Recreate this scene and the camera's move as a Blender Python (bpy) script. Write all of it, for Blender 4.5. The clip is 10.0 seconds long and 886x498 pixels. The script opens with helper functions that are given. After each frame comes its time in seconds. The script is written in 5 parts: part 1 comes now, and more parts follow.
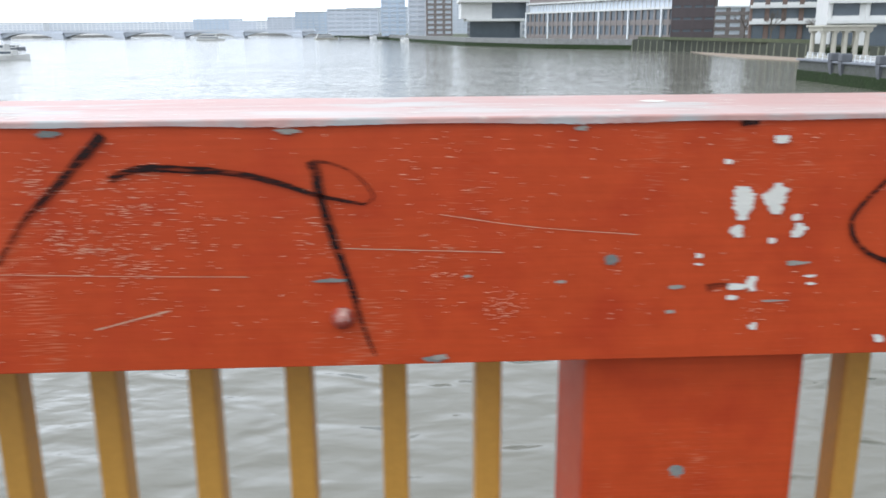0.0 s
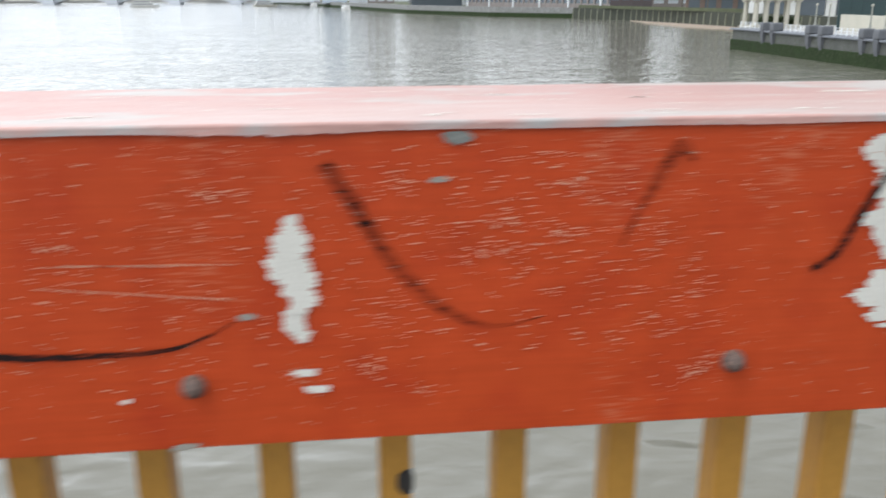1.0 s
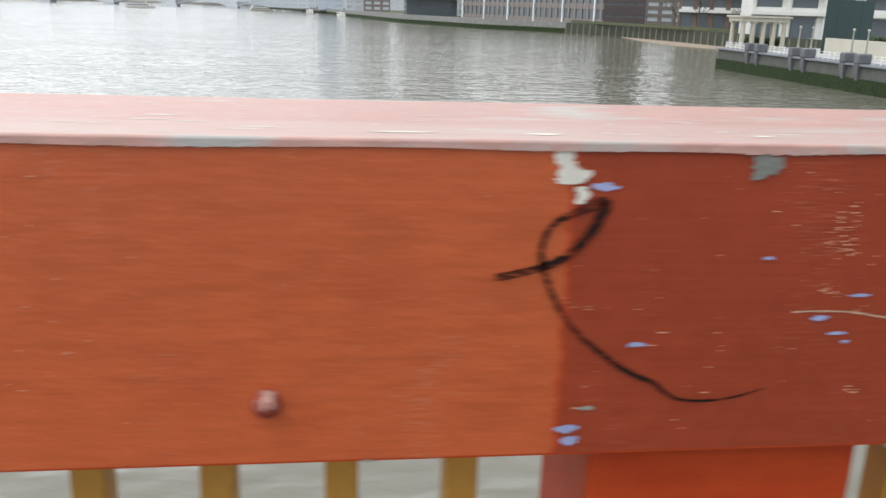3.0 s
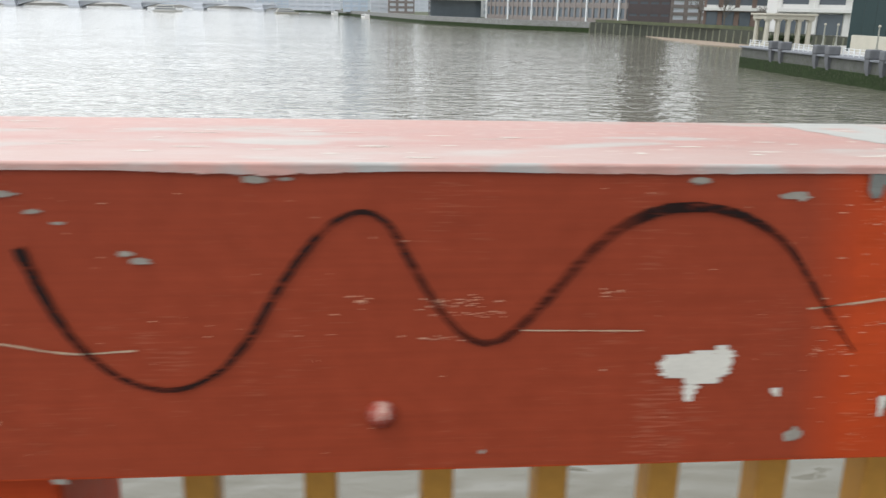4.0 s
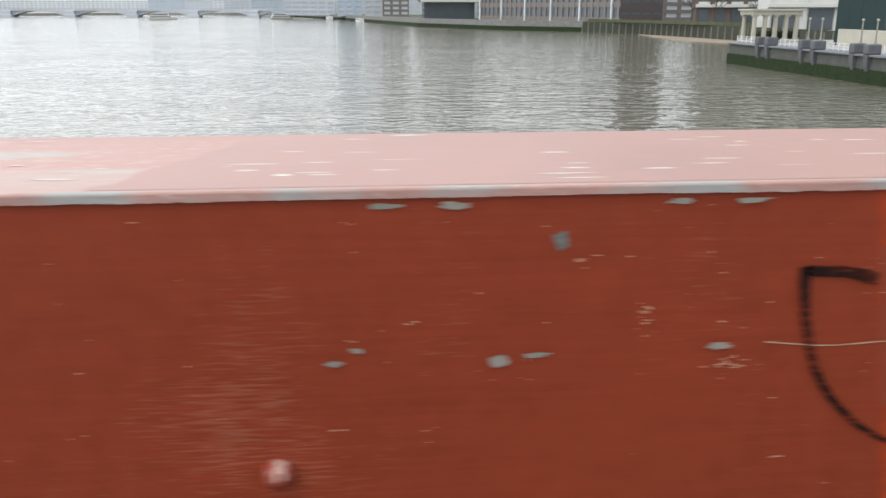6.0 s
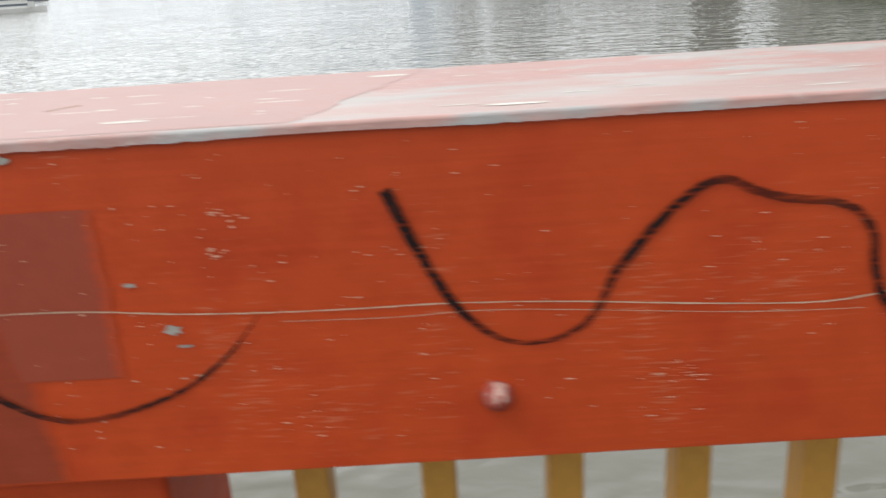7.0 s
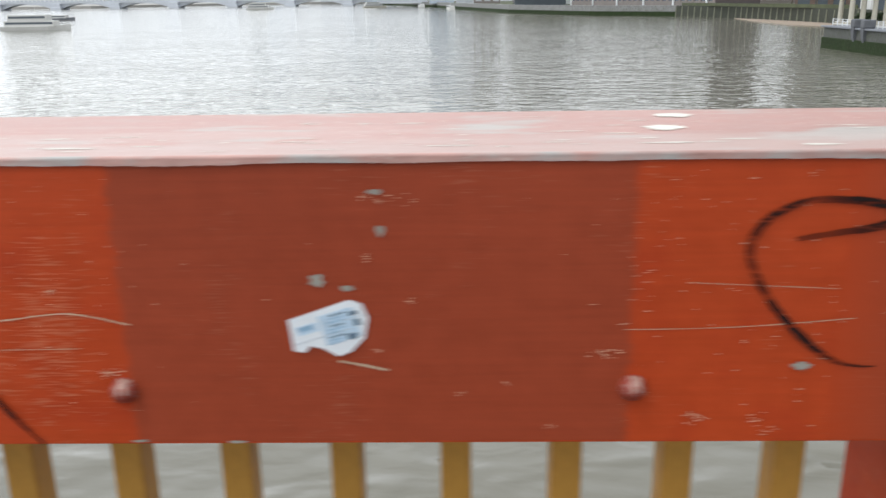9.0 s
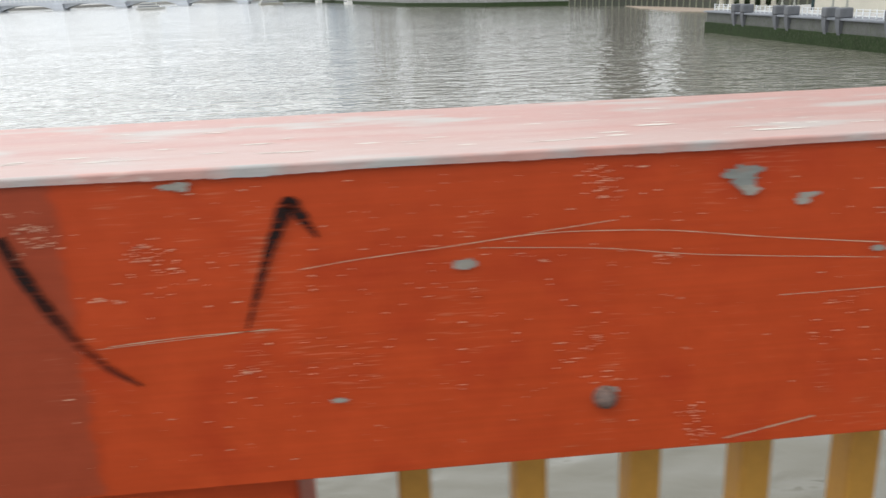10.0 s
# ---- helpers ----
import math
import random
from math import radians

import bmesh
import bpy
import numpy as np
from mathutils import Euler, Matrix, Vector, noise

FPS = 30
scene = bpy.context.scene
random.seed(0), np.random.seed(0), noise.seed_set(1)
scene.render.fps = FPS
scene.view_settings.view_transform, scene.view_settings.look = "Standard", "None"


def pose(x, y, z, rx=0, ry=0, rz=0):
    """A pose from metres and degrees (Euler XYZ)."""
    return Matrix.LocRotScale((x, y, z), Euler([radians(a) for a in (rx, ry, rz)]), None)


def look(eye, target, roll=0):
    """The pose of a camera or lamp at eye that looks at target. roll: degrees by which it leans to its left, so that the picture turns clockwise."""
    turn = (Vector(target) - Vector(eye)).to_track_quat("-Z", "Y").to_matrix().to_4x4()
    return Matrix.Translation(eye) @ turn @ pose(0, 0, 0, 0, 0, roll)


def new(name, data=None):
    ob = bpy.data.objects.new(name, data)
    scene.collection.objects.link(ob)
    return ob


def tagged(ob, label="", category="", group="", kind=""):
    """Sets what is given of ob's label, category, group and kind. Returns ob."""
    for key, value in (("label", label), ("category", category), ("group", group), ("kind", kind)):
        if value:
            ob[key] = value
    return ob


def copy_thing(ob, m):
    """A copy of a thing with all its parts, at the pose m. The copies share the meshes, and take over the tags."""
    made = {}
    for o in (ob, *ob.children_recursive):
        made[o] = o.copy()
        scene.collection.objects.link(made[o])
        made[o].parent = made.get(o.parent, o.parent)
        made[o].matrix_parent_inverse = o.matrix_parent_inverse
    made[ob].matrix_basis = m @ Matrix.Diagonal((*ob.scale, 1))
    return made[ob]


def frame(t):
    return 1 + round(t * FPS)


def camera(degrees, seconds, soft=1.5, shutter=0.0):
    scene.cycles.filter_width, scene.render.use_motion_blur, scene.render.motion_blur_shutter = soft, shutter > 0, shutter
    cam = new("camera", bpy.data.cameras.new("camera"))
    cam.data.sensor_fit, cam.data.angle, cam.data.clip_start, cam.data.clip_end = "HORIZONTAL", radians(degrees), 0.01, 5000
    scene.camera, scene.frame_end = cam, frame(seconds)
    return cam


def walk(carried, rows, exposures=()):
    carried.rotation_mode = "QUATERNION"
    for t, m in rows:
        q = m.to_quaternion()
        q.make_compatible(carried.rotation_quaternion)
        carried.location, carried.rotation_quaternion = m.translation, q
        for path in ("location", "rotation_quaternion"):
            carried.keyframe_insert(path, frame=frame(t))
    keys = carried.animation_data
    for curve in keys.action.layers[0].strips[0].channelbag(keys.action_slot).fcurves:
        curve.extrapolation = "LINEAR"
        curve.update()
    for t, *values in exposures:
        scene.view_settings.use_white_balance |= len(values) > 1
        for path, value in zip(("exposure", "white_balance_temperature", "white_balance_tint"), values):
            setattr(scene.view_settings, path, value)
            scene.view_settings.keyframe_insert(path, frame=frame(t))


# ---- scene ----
# The camera goes along a bridge parapet: x along it, y out over the river, z up from the footway.
cam = camera(55.33, 10.0, shutter=0.33)
PATH = (
    (0, look((-0.121, -0.919, 1.298), (-0.027, 1.014, 0.793), -0.35)),
    (0.3, look((0.124, -0.870, 1.304), (0.190, 1.047, 0.737), -0.96)),
    (0.5, look((0.318, -0.805, 1.289), (0.413, 1.100, 0.687), -0.99)),
    (0.8, look((0.623, -0.711, 1.287), (0.802, 1.186, 0.681), 0.11)),
    (1, look((0.811, -0.686, 1.303), (1.030, 1.217, 0.729), -0.04)),
    (1.2, look((0.995, -0.676, 1.298), (1.252, 1.233, 0.760), -0.31)),
    (1.5, look((1.284, -0.649, 1.292), (1.491, 1.258, 0.724), -0.32)),
    (1.8, look((1.518, -0.642, 1.298), (1.764, 1.254, 0.710), -0.50)),
    (2, look((1.676, -0.631, 1.295), (2.027, 1.247, 0.705), 1.15)),
    (2.2, look((1.834, -0.612, 1.297), (2.258, 1.250, 0.703), 3.82)),
    (2.5, look((2.041, -0.607, 1.302), (2.410, 1.268, 0.712), 2.76)),
    (2.7, look((2.172, -0.629, 1.302), (2.440, 1.268, 0.728), 2.03)),
    (3.8, look((3.015, -0.698, 1.330), (3.228, 1.218, 0.796), 1.71)),
    (4, look((3.175, -0.689, 1.330), (3.356, 1.225, 0.779), 1.25)),
    (4.5, look((3.594, -0.654, 1.326), (3.748, 1.267, 0.791), -0.30)),
    (4.8, look((3.848, -0.638, 1.327), (3.943, 1.285, 0.788), -1.18)),
    (5, look((4.037, -0.605, 1.324), (4.236, 1.309, 0.779), 0.41)),
    (5.2, look((4.243, -0.581, 1.324), (4.485, 1.331, 0.790), 1.92)),
    (6.3, look((5.147, -0.605, 1.331), (5.310, 1.308, 0.771), -0.32)),
    (6.5, look((5.311, -0.586, 1.313), (5.557, 1.306, 0.714), -0.10)),
    (6.8, look((5.527, -0.582, 1.314), (5.639, 1.305, 0.660), -1.71)),
    (7, look((5.671, -0.600, 1.312), (5.656, 1.290, 0.659), -3.56)),
    (7.2, look((5.792, -0.644, 1.307), (5.760, 1.254, 0.679), -2.87)),
    (7.5, look((6.006, -0.728, 1.322), (6.031, 1.173, 0.703), -2.25)),
    (7.8, look((6.213, -0.772, 1.324), (6.335, 1.126, 0.707), -2.15)),
    (8, look((6.365, -0.787, 1.313), (6.488, 1.119, 0.722), -2.02)),
    (8.2, look((6.538, -0.759, 1.318), (6.659, 1.141, 0.707), -1.10)),
    (8.5, look((6.781, -0.731, 1.328), (6.936, 1.166, 0.714), -1.13)),
    (9, look((7.188, -0.737, 1.338), (7.151, 1.179, 0.765), -0.79)),
    (9.3, look((7.435, -0.732, 1.339), (7.433, 1.185, 0.769), -1.10)),
    (9.5, look((7.611, -0.694, 1.321), (7.683, 1.220, 0.746), -1.16)),
    (9.8, look((7.869, -0.663, 1.334), (8.026, 1.242, 0.745), -1.22)),
    (10, look((8.017, -0.668, 1.334), (8.186, 1.235, 0.743), -2.14)),
)
walk(cam, PATH, exposures=((0, 0.14, 5950, 10), (0.5, 0.02, 6350, 10), (1, 0.12, 6250, 10), (2, -0.08, 6500, 10), (2.5, -0.02, 6500, 10), (4.5, -0.06, 6500, 10), (6.5, -0.14, 6500, 10), (7.5, 0.02, 6450, 10), (9, -0.1, 6400, 10), (9.5, -0.2, 6450, 10), (10, -0.06, 6500, 10)))

# ---- daylight: a bright overcast sky ----
world = bpy.data.worlds.new("overcast_sky")
scene.world = world
world.use_nodes = True
wn = world.node_tree.nodes
sky = wn.new("ShaderNodeTexSky")
sky.sky_type = "NISHITA"
sky.sun_disc = False
sky.sun_elevation, sky.sun_rotation = radians(52), radians(240)
sky.air_density, sky.dust_density, sky.ozone_density = 1.0, 4.0, 1.0
grey = wn.new("ShaderNodeHueSaturation")
grey.inputs["Saturation"].default_value = 0.25
grey.inputs["Value"].default_value = 0.13
cloud = wn.new("ShaderNodeMix")
cloud.data_type = "RGBA"
cloud.inputs["Factor"].default_value = 0.85
cloud.inputs["B"].default_value = (0.93, 0.97, 1.0, 1)
world.node_tree.links.new(sky.outputs["Color"], grey.inputs["Color"])
world.node_tree.links.new(grey.outputs["Color"], cloud.inputs["A"])
# thinner cloud towards the hidden sun, thicker away from it
way, toward, glow, bright = (wn.new("ShaderNode" + kind) for kind in ("TexCoord", "VectorMath", "MapRange", "VectorMath"))
toward.operation, bright.operation = "DOT_PRODUCT", "SCALE"
toward.inputs[1].default_value = (-0.80, 0.28, 0.5)
glow.interpolation_type = "SMOOTHSTEP"
glow.inputs["From Min"].default_value, glow.inputs["From Max"].default_value = -0.35, 0.75
glow.inputs["To Min"].default_value, glow.inputs["To Max"].default_value = 0.89, 1.86
world.node_tree.links.new(way.outputs["Generated"], toward.inputs[0])
world.node_tree.links.new(toward.outputs["Value"], glow.inputs["Value"])
world.node_tree.links.new(cloud.outputs["Result"], bright.inputs[0])
world.node_tree.links.new(glow.outputs["Result"], bright.inputs["Scale"])
world.node_tree.links.new(bright.outputs["Vector"], wn["Background"].inputs["Color"])
wn["Background"].inputs["Strength"].default_value = 1.165

sun_data = bpy.data.lights.new("sun", "SUN")
sun_data.energy, sun_data.angle, sun_data.color = 0.6, radians(25), (1.0, 0.97, 0.92)
sun = new("sun", sun_data)
sun.matrix_world = look((0, 0, 30), (13, 9, 4))


# ---- materials ----
def material(name, colour, rough=0.6, metal=0.0, vary=0.15, scale=6.0, bump=0.1, bump_scale=60.0, second=None, spread=(0.45, 0.6), spec=0.5, stretch=(1, 1, 1), flakes=None):
    """A surface whose colour wanders at two scales, with fine relief. second: a colour that breaks through in patches."""
    mat = bpy.data.materials.new(name)
    mat.use_nodes = True
    nodes, links = mat.node_tree.nodes, mat.node_tree.links
    bsdf = nodes["Principled BSDF"]
    coord, mapping = nodes.new("ShaderNodeTexCoord"), nodes.new("ShaderNodeMapping")
    mapping.inputs["Scale"].default_value = stretch
    links.new(coord.outputs["Object"], mapping.inputs["Vector"])
    info = nodes.new("ShaderNodeObjectInfo")
    coarse, fine = nodes.new("ShaderNodeTexNoise"), nodes.new("ShaderNodeTexNoise")
    for n, s, d in ((coarse, scale, 4), (fine, scale * 14, 6)):
        n.inputs["Scale"].default_value, n.inputs["Detail"].default_value = s, d
        links.new(mapping.outputs["Vector"], n.inputs["Vector"])
    hsv = nodes.new("ShaderNodeHueSaturation")
    hsv.inputs["Color"].default_value = (*colour, 1)
    total = nodes.new("ShaderNodeMath")
    total.operation = "ADD"
    links.new(coarse.outputs["Fac"], total.inputs[0])
    links.new(fine.outputs["Fac"], total.inputs[1])
    value = nodes.new("ShaderNodeMapRange")
    value.inputs["From Min"].default_value, value.inputs["From Max"].default_value = 0.6, 1.4
    value.inputs["To Min"].default_value, value.inputs["To Max"].default_value = 1 - vary, 1 + vary
    links.new(total.outputs[0], value.inputs["Value"])
    shade = nodes.new("ShaderNodeMath")
    shade.operation = "MULTIPLY_ADD"
    links.new(info.outputs["Random"], shade.inputs[0])
    shade.inputs[1].default_value = vary * 0.5
    links.new(value.outputs["Result"], shade.inputs[2])
    links.new(shade.outputs[0], hsv.inputs["Value"])
    out = hsv.outputs["Color"]
    if second:
        speck = nodes.new("ShaderNodeTexNoise")
        speck.inputs["Scale"].default_value, speck.inputs["Detail"].default_value = scale * 5, 8
        links.new(mapping.outputs["Vector"], speck.inputs["Vector"])
        ramp = nodes.new("ShaderNodeMapRange")
        ramp.inputs["From Min"].default_value, ramp.inputs["From Max"].default_value = spread
        links.new(speck.outputs["Fac"], ramp.inputs["Value"])
        mix = nodes.new("ShaderNodeMix")
        mix.data_type = "RGBA"
        links.new(ramp.outputs["Result"], mix.inputs["Factor"])
        links.new(out, mix.inputs["A"])
        mix.inputs["B"].default_value = (*second, 1)
        out = mix.outputs["Result"]
    if flakes:
        long_way, flake, cut, over = (nodes.new("ShaderNode" + kind) for kind in ("Mapping", "TexNoise", "MapRange", "Mix"))
        long_way.inputs["Scale"].default_value = (0.35, 1, 1)
        links.new(coord.outputs["Object"], long_way.inputs["Vector"])
        links.new(long_way.outputs["Vector"], flake.inputs["Vector"])
        flake.inputs["Scale"].default_value, flake.inputs["Detail"].default_value, flake.inputs["Roughness"].default_value = 210, 3, 0.6
        cut.inputs["From Min"].default_value, cut.inputs["From Max"].default_value = 0.60, 0.78
        cut.inputs["To Max"].default_value = 0.7
        worn_more = nodes.new("ShaderNodeMath")
        worn_more.operation = "MULTIPLY_ADD"
        links.new(coarse.outputs["Fac"], worn_more.inputs[0])
        worn_more.inputs[1].default_value = 0.22
        links.new(flake.outputs["Fac"], worn_more.inputs[2])
        shift = nodes.new("ShaderNodeMath")
        shift.operation = "SUBTRACT"
        links.new(worn_more.outputs[0], shift.inputs[0])
        shift.inputs[1].default_value = 0.11
        links.new(shift.outputs[0], cut.inputs["Value"])
        over.data_type = "RGBA"
        links.new(cut.outputs["Result"], over.inputs["Factor"])
        links.new(out, over.inputs["A"])
        over.inputs["B"].default_value = (*flakes, 1)
        out = over.outputs["Result"]
    links.new(out, bsdf.inputs["Base Color"])
    gloss = nodes.new("ShaderNodeMapRange")
    gloss.inputs["To Min"].default_value, gloss.inputs["To Max"].default_value = max(rough - 0.12, 0.02), min(rough + 0.12, 1)
    links.new(fine.outputs["Fac"], gloss.inputs["Value"])
    links.new(gloss.outputs["Result"], bsdf.inputs["Roughness"])
    bsdf.inputs["Metallic"].default_value = metal
    bsdf.inputs["Specular IOR Level"].default_value = spec
    if bump:
        relief, node = nodes.new("ShaderNodeTexNoise"), nodes.new("ShaderNodeBump")
        relief.inputs["Scale"].default_value, relief.inputs["Detail"].default_value = bump_scale, 5
        links.new(mapping.outputs["Vector"], relief.inputs["Vector"])
        links.new(relief.outputs["Fac"], node.inputs["Height"])
        node.inputs["Strength"].default_value, node.inputs["Distance"].default_value = bump, 0.4 / bump_scale
        links.new(node.outputs["Normal"], bsdf.inputs["Normal"])
    return mat


def water_material():
    """Muddy tidal water: soft swell, wavelets about a metre long, and fine ripples in patches of wind."""
    mat = bpy.data.materials.new("river_water")
    mat.use_nodes = True
    nodes, links = mat.node_tree.nodes, mat.node_tree.links
    bsdf = nodes["Principled BSDF"]
    coord = nodes.new("ShaderNodeTexCoord")

    def waves(scale, stretch, turn, detail, twist):
        mapping, wave = nodes.new("ShaderNodeMapping"), nodes.new("ShaderNodeTexNoise")
        mapping.inputs["Scale"].default_value = stretch
        mapping.inputs["Rotation"].default_value = (0, 0, turn)
        links.new(coord.outputs["Object"], mapping.inputs["Vector"])
        wave.inputs["Scale"].default_value, wave.inputs["Detail"].default_value, wave.inputs["Distortion"].default_value = scale, detail, twist
        links.new(mapping.outputs["Vector"], wave.inputs["Vector"])
        return wave.outputs["Fac"]

    gusts = nodes.new("ShaderNodeMapRange")
    gusts.inputs["From Min"].default_value, gusts.inputs["From Max"].default_value = 0.42, 0.62
    gusts.inputs["To Min"].default_value, gusts.inputs["To Max"].default_value = 0.35, 1.0
    links.new(waves(0.07, (0.5, 1.0, 1), 0.2, 2, 0.4), gusts.inputs["Value"])
    heights = None
    for scale, stretch, turn, weight, twist, gusty in ((0.30, (0.6, 1.0, 1), 0.35, 0.50, 0.5, False), (0.95, (0.6, 1.0, 1), 0.15, 0.52, 0.4, False), (2.3, (0.6, 1.0, 1), -0.2, 0.20, 0.5, True), (6.0, (0.6, 1.0, 1), 0.3, 0.035, 0.3, True)):
        wave = waves(scale, stretch, turn, 1, twist)
        if gusty:
            blown = nodes.new("ShaderNodeMath")
            blown.operation = "MULTIPLY"
            links.new(wave, blown.inputs[0])
            links.new(gusts.outputs["Result"], blown.inputs[1])
            wave = blown.outputs[0]
        add = nodes.new("ShaderNodeMath")
        add.operation = "MULTIPLY_ADD"
        links.new(wave, add.inputs[0])
        add.inputs[1].default_value = weight
        if heights:
            links.new(heights, add.inputs[2])
        else:
            add.inputs[2].default_value = 0
        heights = add.outputs[0]
    bump = nodes.new("ShaderNodeBump")
    bump.inputs["Strength"].default_value, bump.inputs["Distance"].default_value = 1.0, 0.36
    links.new(heights, bump.inputs["Height"])
    links.new(bump.outputs["Normal"], bsdf.inputs["Normal"])
    silt, ramp = nodes.new("ShaderNodeTexNoise"), nodes.new("ShaderNodeMix")
    silt.inputs["Scale"].default_value, silt.inputs["Detail"].default_value = 0.05, 5
    links.new(coord.outputs["Object"], silt.inputs["Vector"])
    ramp.data_type = "RGBA"
    ramp.inputs["A"].default_value, ramp.inputs["B"].default_value = (0.150, 0.142, 0.114, 1), (0.176, 0.168, 0.138, 1)
    links.new(silt.outputs["Fac"], ramp.inputs["Factor"])
    links.new(ramp.outputs["Result"], bsdf.inputs["Base Color"])
    bsdf.inputs["Roughness"].default_value = 0.05
    bsdf.inputs["IOR"].default_value = 1.33
    return mat


def scuffed(mat, colour, amount):
    """Paint rubbed through along its brush ridges, in upright bands where things have leaned against it."""
    nodes, links = mat.node_tree.nodes, mat.node_tree.links
    bsdf = nodes["Principled BSDF"]
    under = bsdf.inputs["Base Color"].links[0].from_socket
    coord = nodes.new("ShaderNodeTexCoord")
    fields = []
    for stretch, detail in (((34, 34, 430), 2), ((8, 8, 4.5), 5), ((7, 7, 190), 5)):
        mapping, field = nodes.new("ShaderNodeMapping"), nodes.new("ShaderNodeTexNoise")
        mapping.inputs["Scale"].default_value = stretch
        links.new(coord.outputs["Object"], mapping.inputs["Vector"])
        links.new(mapping.outputs["Vector"], field.inputs["Vector"])
        field.inputs["Scale"].default_value, field.inputs["Detail"].default_value = 1, detail
        fields.append(field.outputs["Fac"])
    ridge, zone, brush = fields
    worn, cut, over = (nodes.new("ShaderNode" + kind) for kind in ("Math", "MapRange", "Mix"))
    worn.operation = "MULTIPLY_ADD"
    links.new(zone, worn.inputs[0])
    worn.inputs[1].default_value = 1.1
    links.new(ridge, worn.inputs[2])
    cut.inputs["From Min"].default_value, cut.inputs["From Max"].default_value = 1.21, 1.44
    cut.inputs["To Max"].default_value = amount
    links.new(worn.outputs[0], cut.inputs["Value"])
    # brush strokes: long faint streaks of lighter and darker paint
    streak, tone = nodes.new("ShaderNodeMapRange"), nodes.new("ShaderNodeHueSaturation")
    streak.inputs["From Min"].default_value, streak.inputs["From Max"].default_value = 0.3, 0.7
    streak.inputs["To Min"].default_value, streak.inputs["To Max"].default_value = 0.94, 1.06
    links.new(brush, streak.inputs["Value"])
    links.new(streak.outputs["Result"], tone.inputs["Value"])
    links.new(under, tone.inputs["Color"])
    over.data_type = "RGBA"
    links.new(cut.outputs["Result"], over.inputs["Factor"])
    links.new(tone.outputs["Color"], over.inputs["A"])
    over.inputs["B"].default_value = (*colour, 1)
    links.new(over.outputs["Result"], bsdf.inputs["Base Color"])
    return mat


M_RED = scuffed(material("red_paint", (0.435, 0.055, 0.012), 0.45, vary=0.12, scale=2.6, bump=0.14, bump_scale=90, second=(0.39, 0.042, 0.010), spread=(0.5, 0.72), spec=0.25), (0.58, 0.27, 0.155), 0.38)
# cap colour paled for faded paint and for the sky's low-angle sheen
M_RED_TOP = material("weathered_red_with_sheen", (0.385, 0.200, 0.168), 0.42, spec=0.4, vary=0.16, scale=1.9, bump=0.15, bump_scale=160, second=(0.38, 0.335, 0.305), spread=(0.55, 0.64), stretch=(0.55, 1.6, 1), flakes=(0.62, 0.52, 0.47))


def worn_front(mat, colour):
    """The cap's paint rubbed pale towards its front edge, unevenly, where people lean on it."""
    nodes, links = mat.node_tree.nodes, mat.node_tree.links
    bsdf = nodes["Principled BSDF"]
    under = bsdf.inputs["Base Color"].links[0].from_socket
    coord, split, reach, patchy, span, both, over = (nodes.new("ShaderNode" + kind) for kind in ("TexCoord", "SeparateXYZ", "MapRange", "TexNoise", "Mapping", "Math", "Mix"))
    links.new(coord.outputs["Object"], split.inputs[0])
    links.new(coord.outputs["Object"], span.inputs["Vector"])
    span.inputs["Scale"].default_value = (2.5, 26, 1)
    links.new(span.outputs["Vector"], patchy.inputs["Vector"])
    patchy.inputs["Scale"].default_value, patchy.inputs["Detail"].default_value = 1, 6
    both.operation = "MULTIPLY_ADD"
    links.new(patchy.outputs["Fac"], both.inputs[0])
    both.inputs[1].default_value = -0.34
    links.new(split.outputs["Y"], both.inputs[2])
    reach.inputs["From Min"].default_value, reach.inputs["From Max"].default_value = -0.03, -0.13
    reach.inputs["To Min"].default_value, reach.inputs["To Max"].default_value = 0.0, 0.5
    links.new(both.outputs[0], reach.inputs["Value"])
    over.data_type = "RGBA"
    links.new(reach.outputs["Result"], over.inputs["Factor"])
    links.new(under, over.inputs["A"])
    over.inputs["B"].default_value = (*colour, 1)
    links.new(over.outputs["Result"], bsdf.inputs["Base Color"])
    return mat


worn_front(M_RED_TOP, (0.45, 0.355, 0.32))
M_YELLOW = material("ochre_paint", (0.46, 0.235, 0.040), 0.45, vary=0.14, scale=5, bump=0.15, bump_scale=80, second=(0.30, 0.13, 0.03), spread=(0.66, 0.78))
M_DECK = material("footway_asphalt", (0.06, 0.06, 0.06), 0.9, vary=0.25, scale=2, bump=0.5, bump_scale=150)
M_KERB = material("granite_kerb", (0.32, 0.31, 0.30), 0.8, vary=0.2, scale=3, bump=0.3, bump_scale=120)
M_STEEL = material("painted_girder", (0.22, 0.05, 0.03), 0.6, vary=0.2)
M_WATER = water_material()
M_QUAY = material("quay_stone", (0.20, 0.20, 0.20), 0.85, vary=0.3, scale=0.5, bump=0.4, bump_scale=4, second=(0.12, 0.13, 0.09), spread=(0.5, 0.7))
M_ALGAE = material("algae", (0.020, 0.034, 0.012), 0.8, spec=0.15, vary=0.4, scale=0.6, bump=0.6, bump_scale=5, second=(0.040, 0.048, 0.026), spread=(0.5, 0.65))
M_WHITE = material("white_render", (0.62, 0.62, 0.60), 0.7, vary=0.08, scale=0.3, bump=0.1, bump_scale=3)
M_CREAM = material("cream_stone", (0.42, 0.40, 0.335), 0.75, vary=0.12, scale=0.5, bump=0.2, bump_scale=5)
M_BRICK = material("brown_brick", (0.15, 0.105, 0.088), 0.85, vary=0.2, scale=0.4, bump=0.3, bump_scale=6)
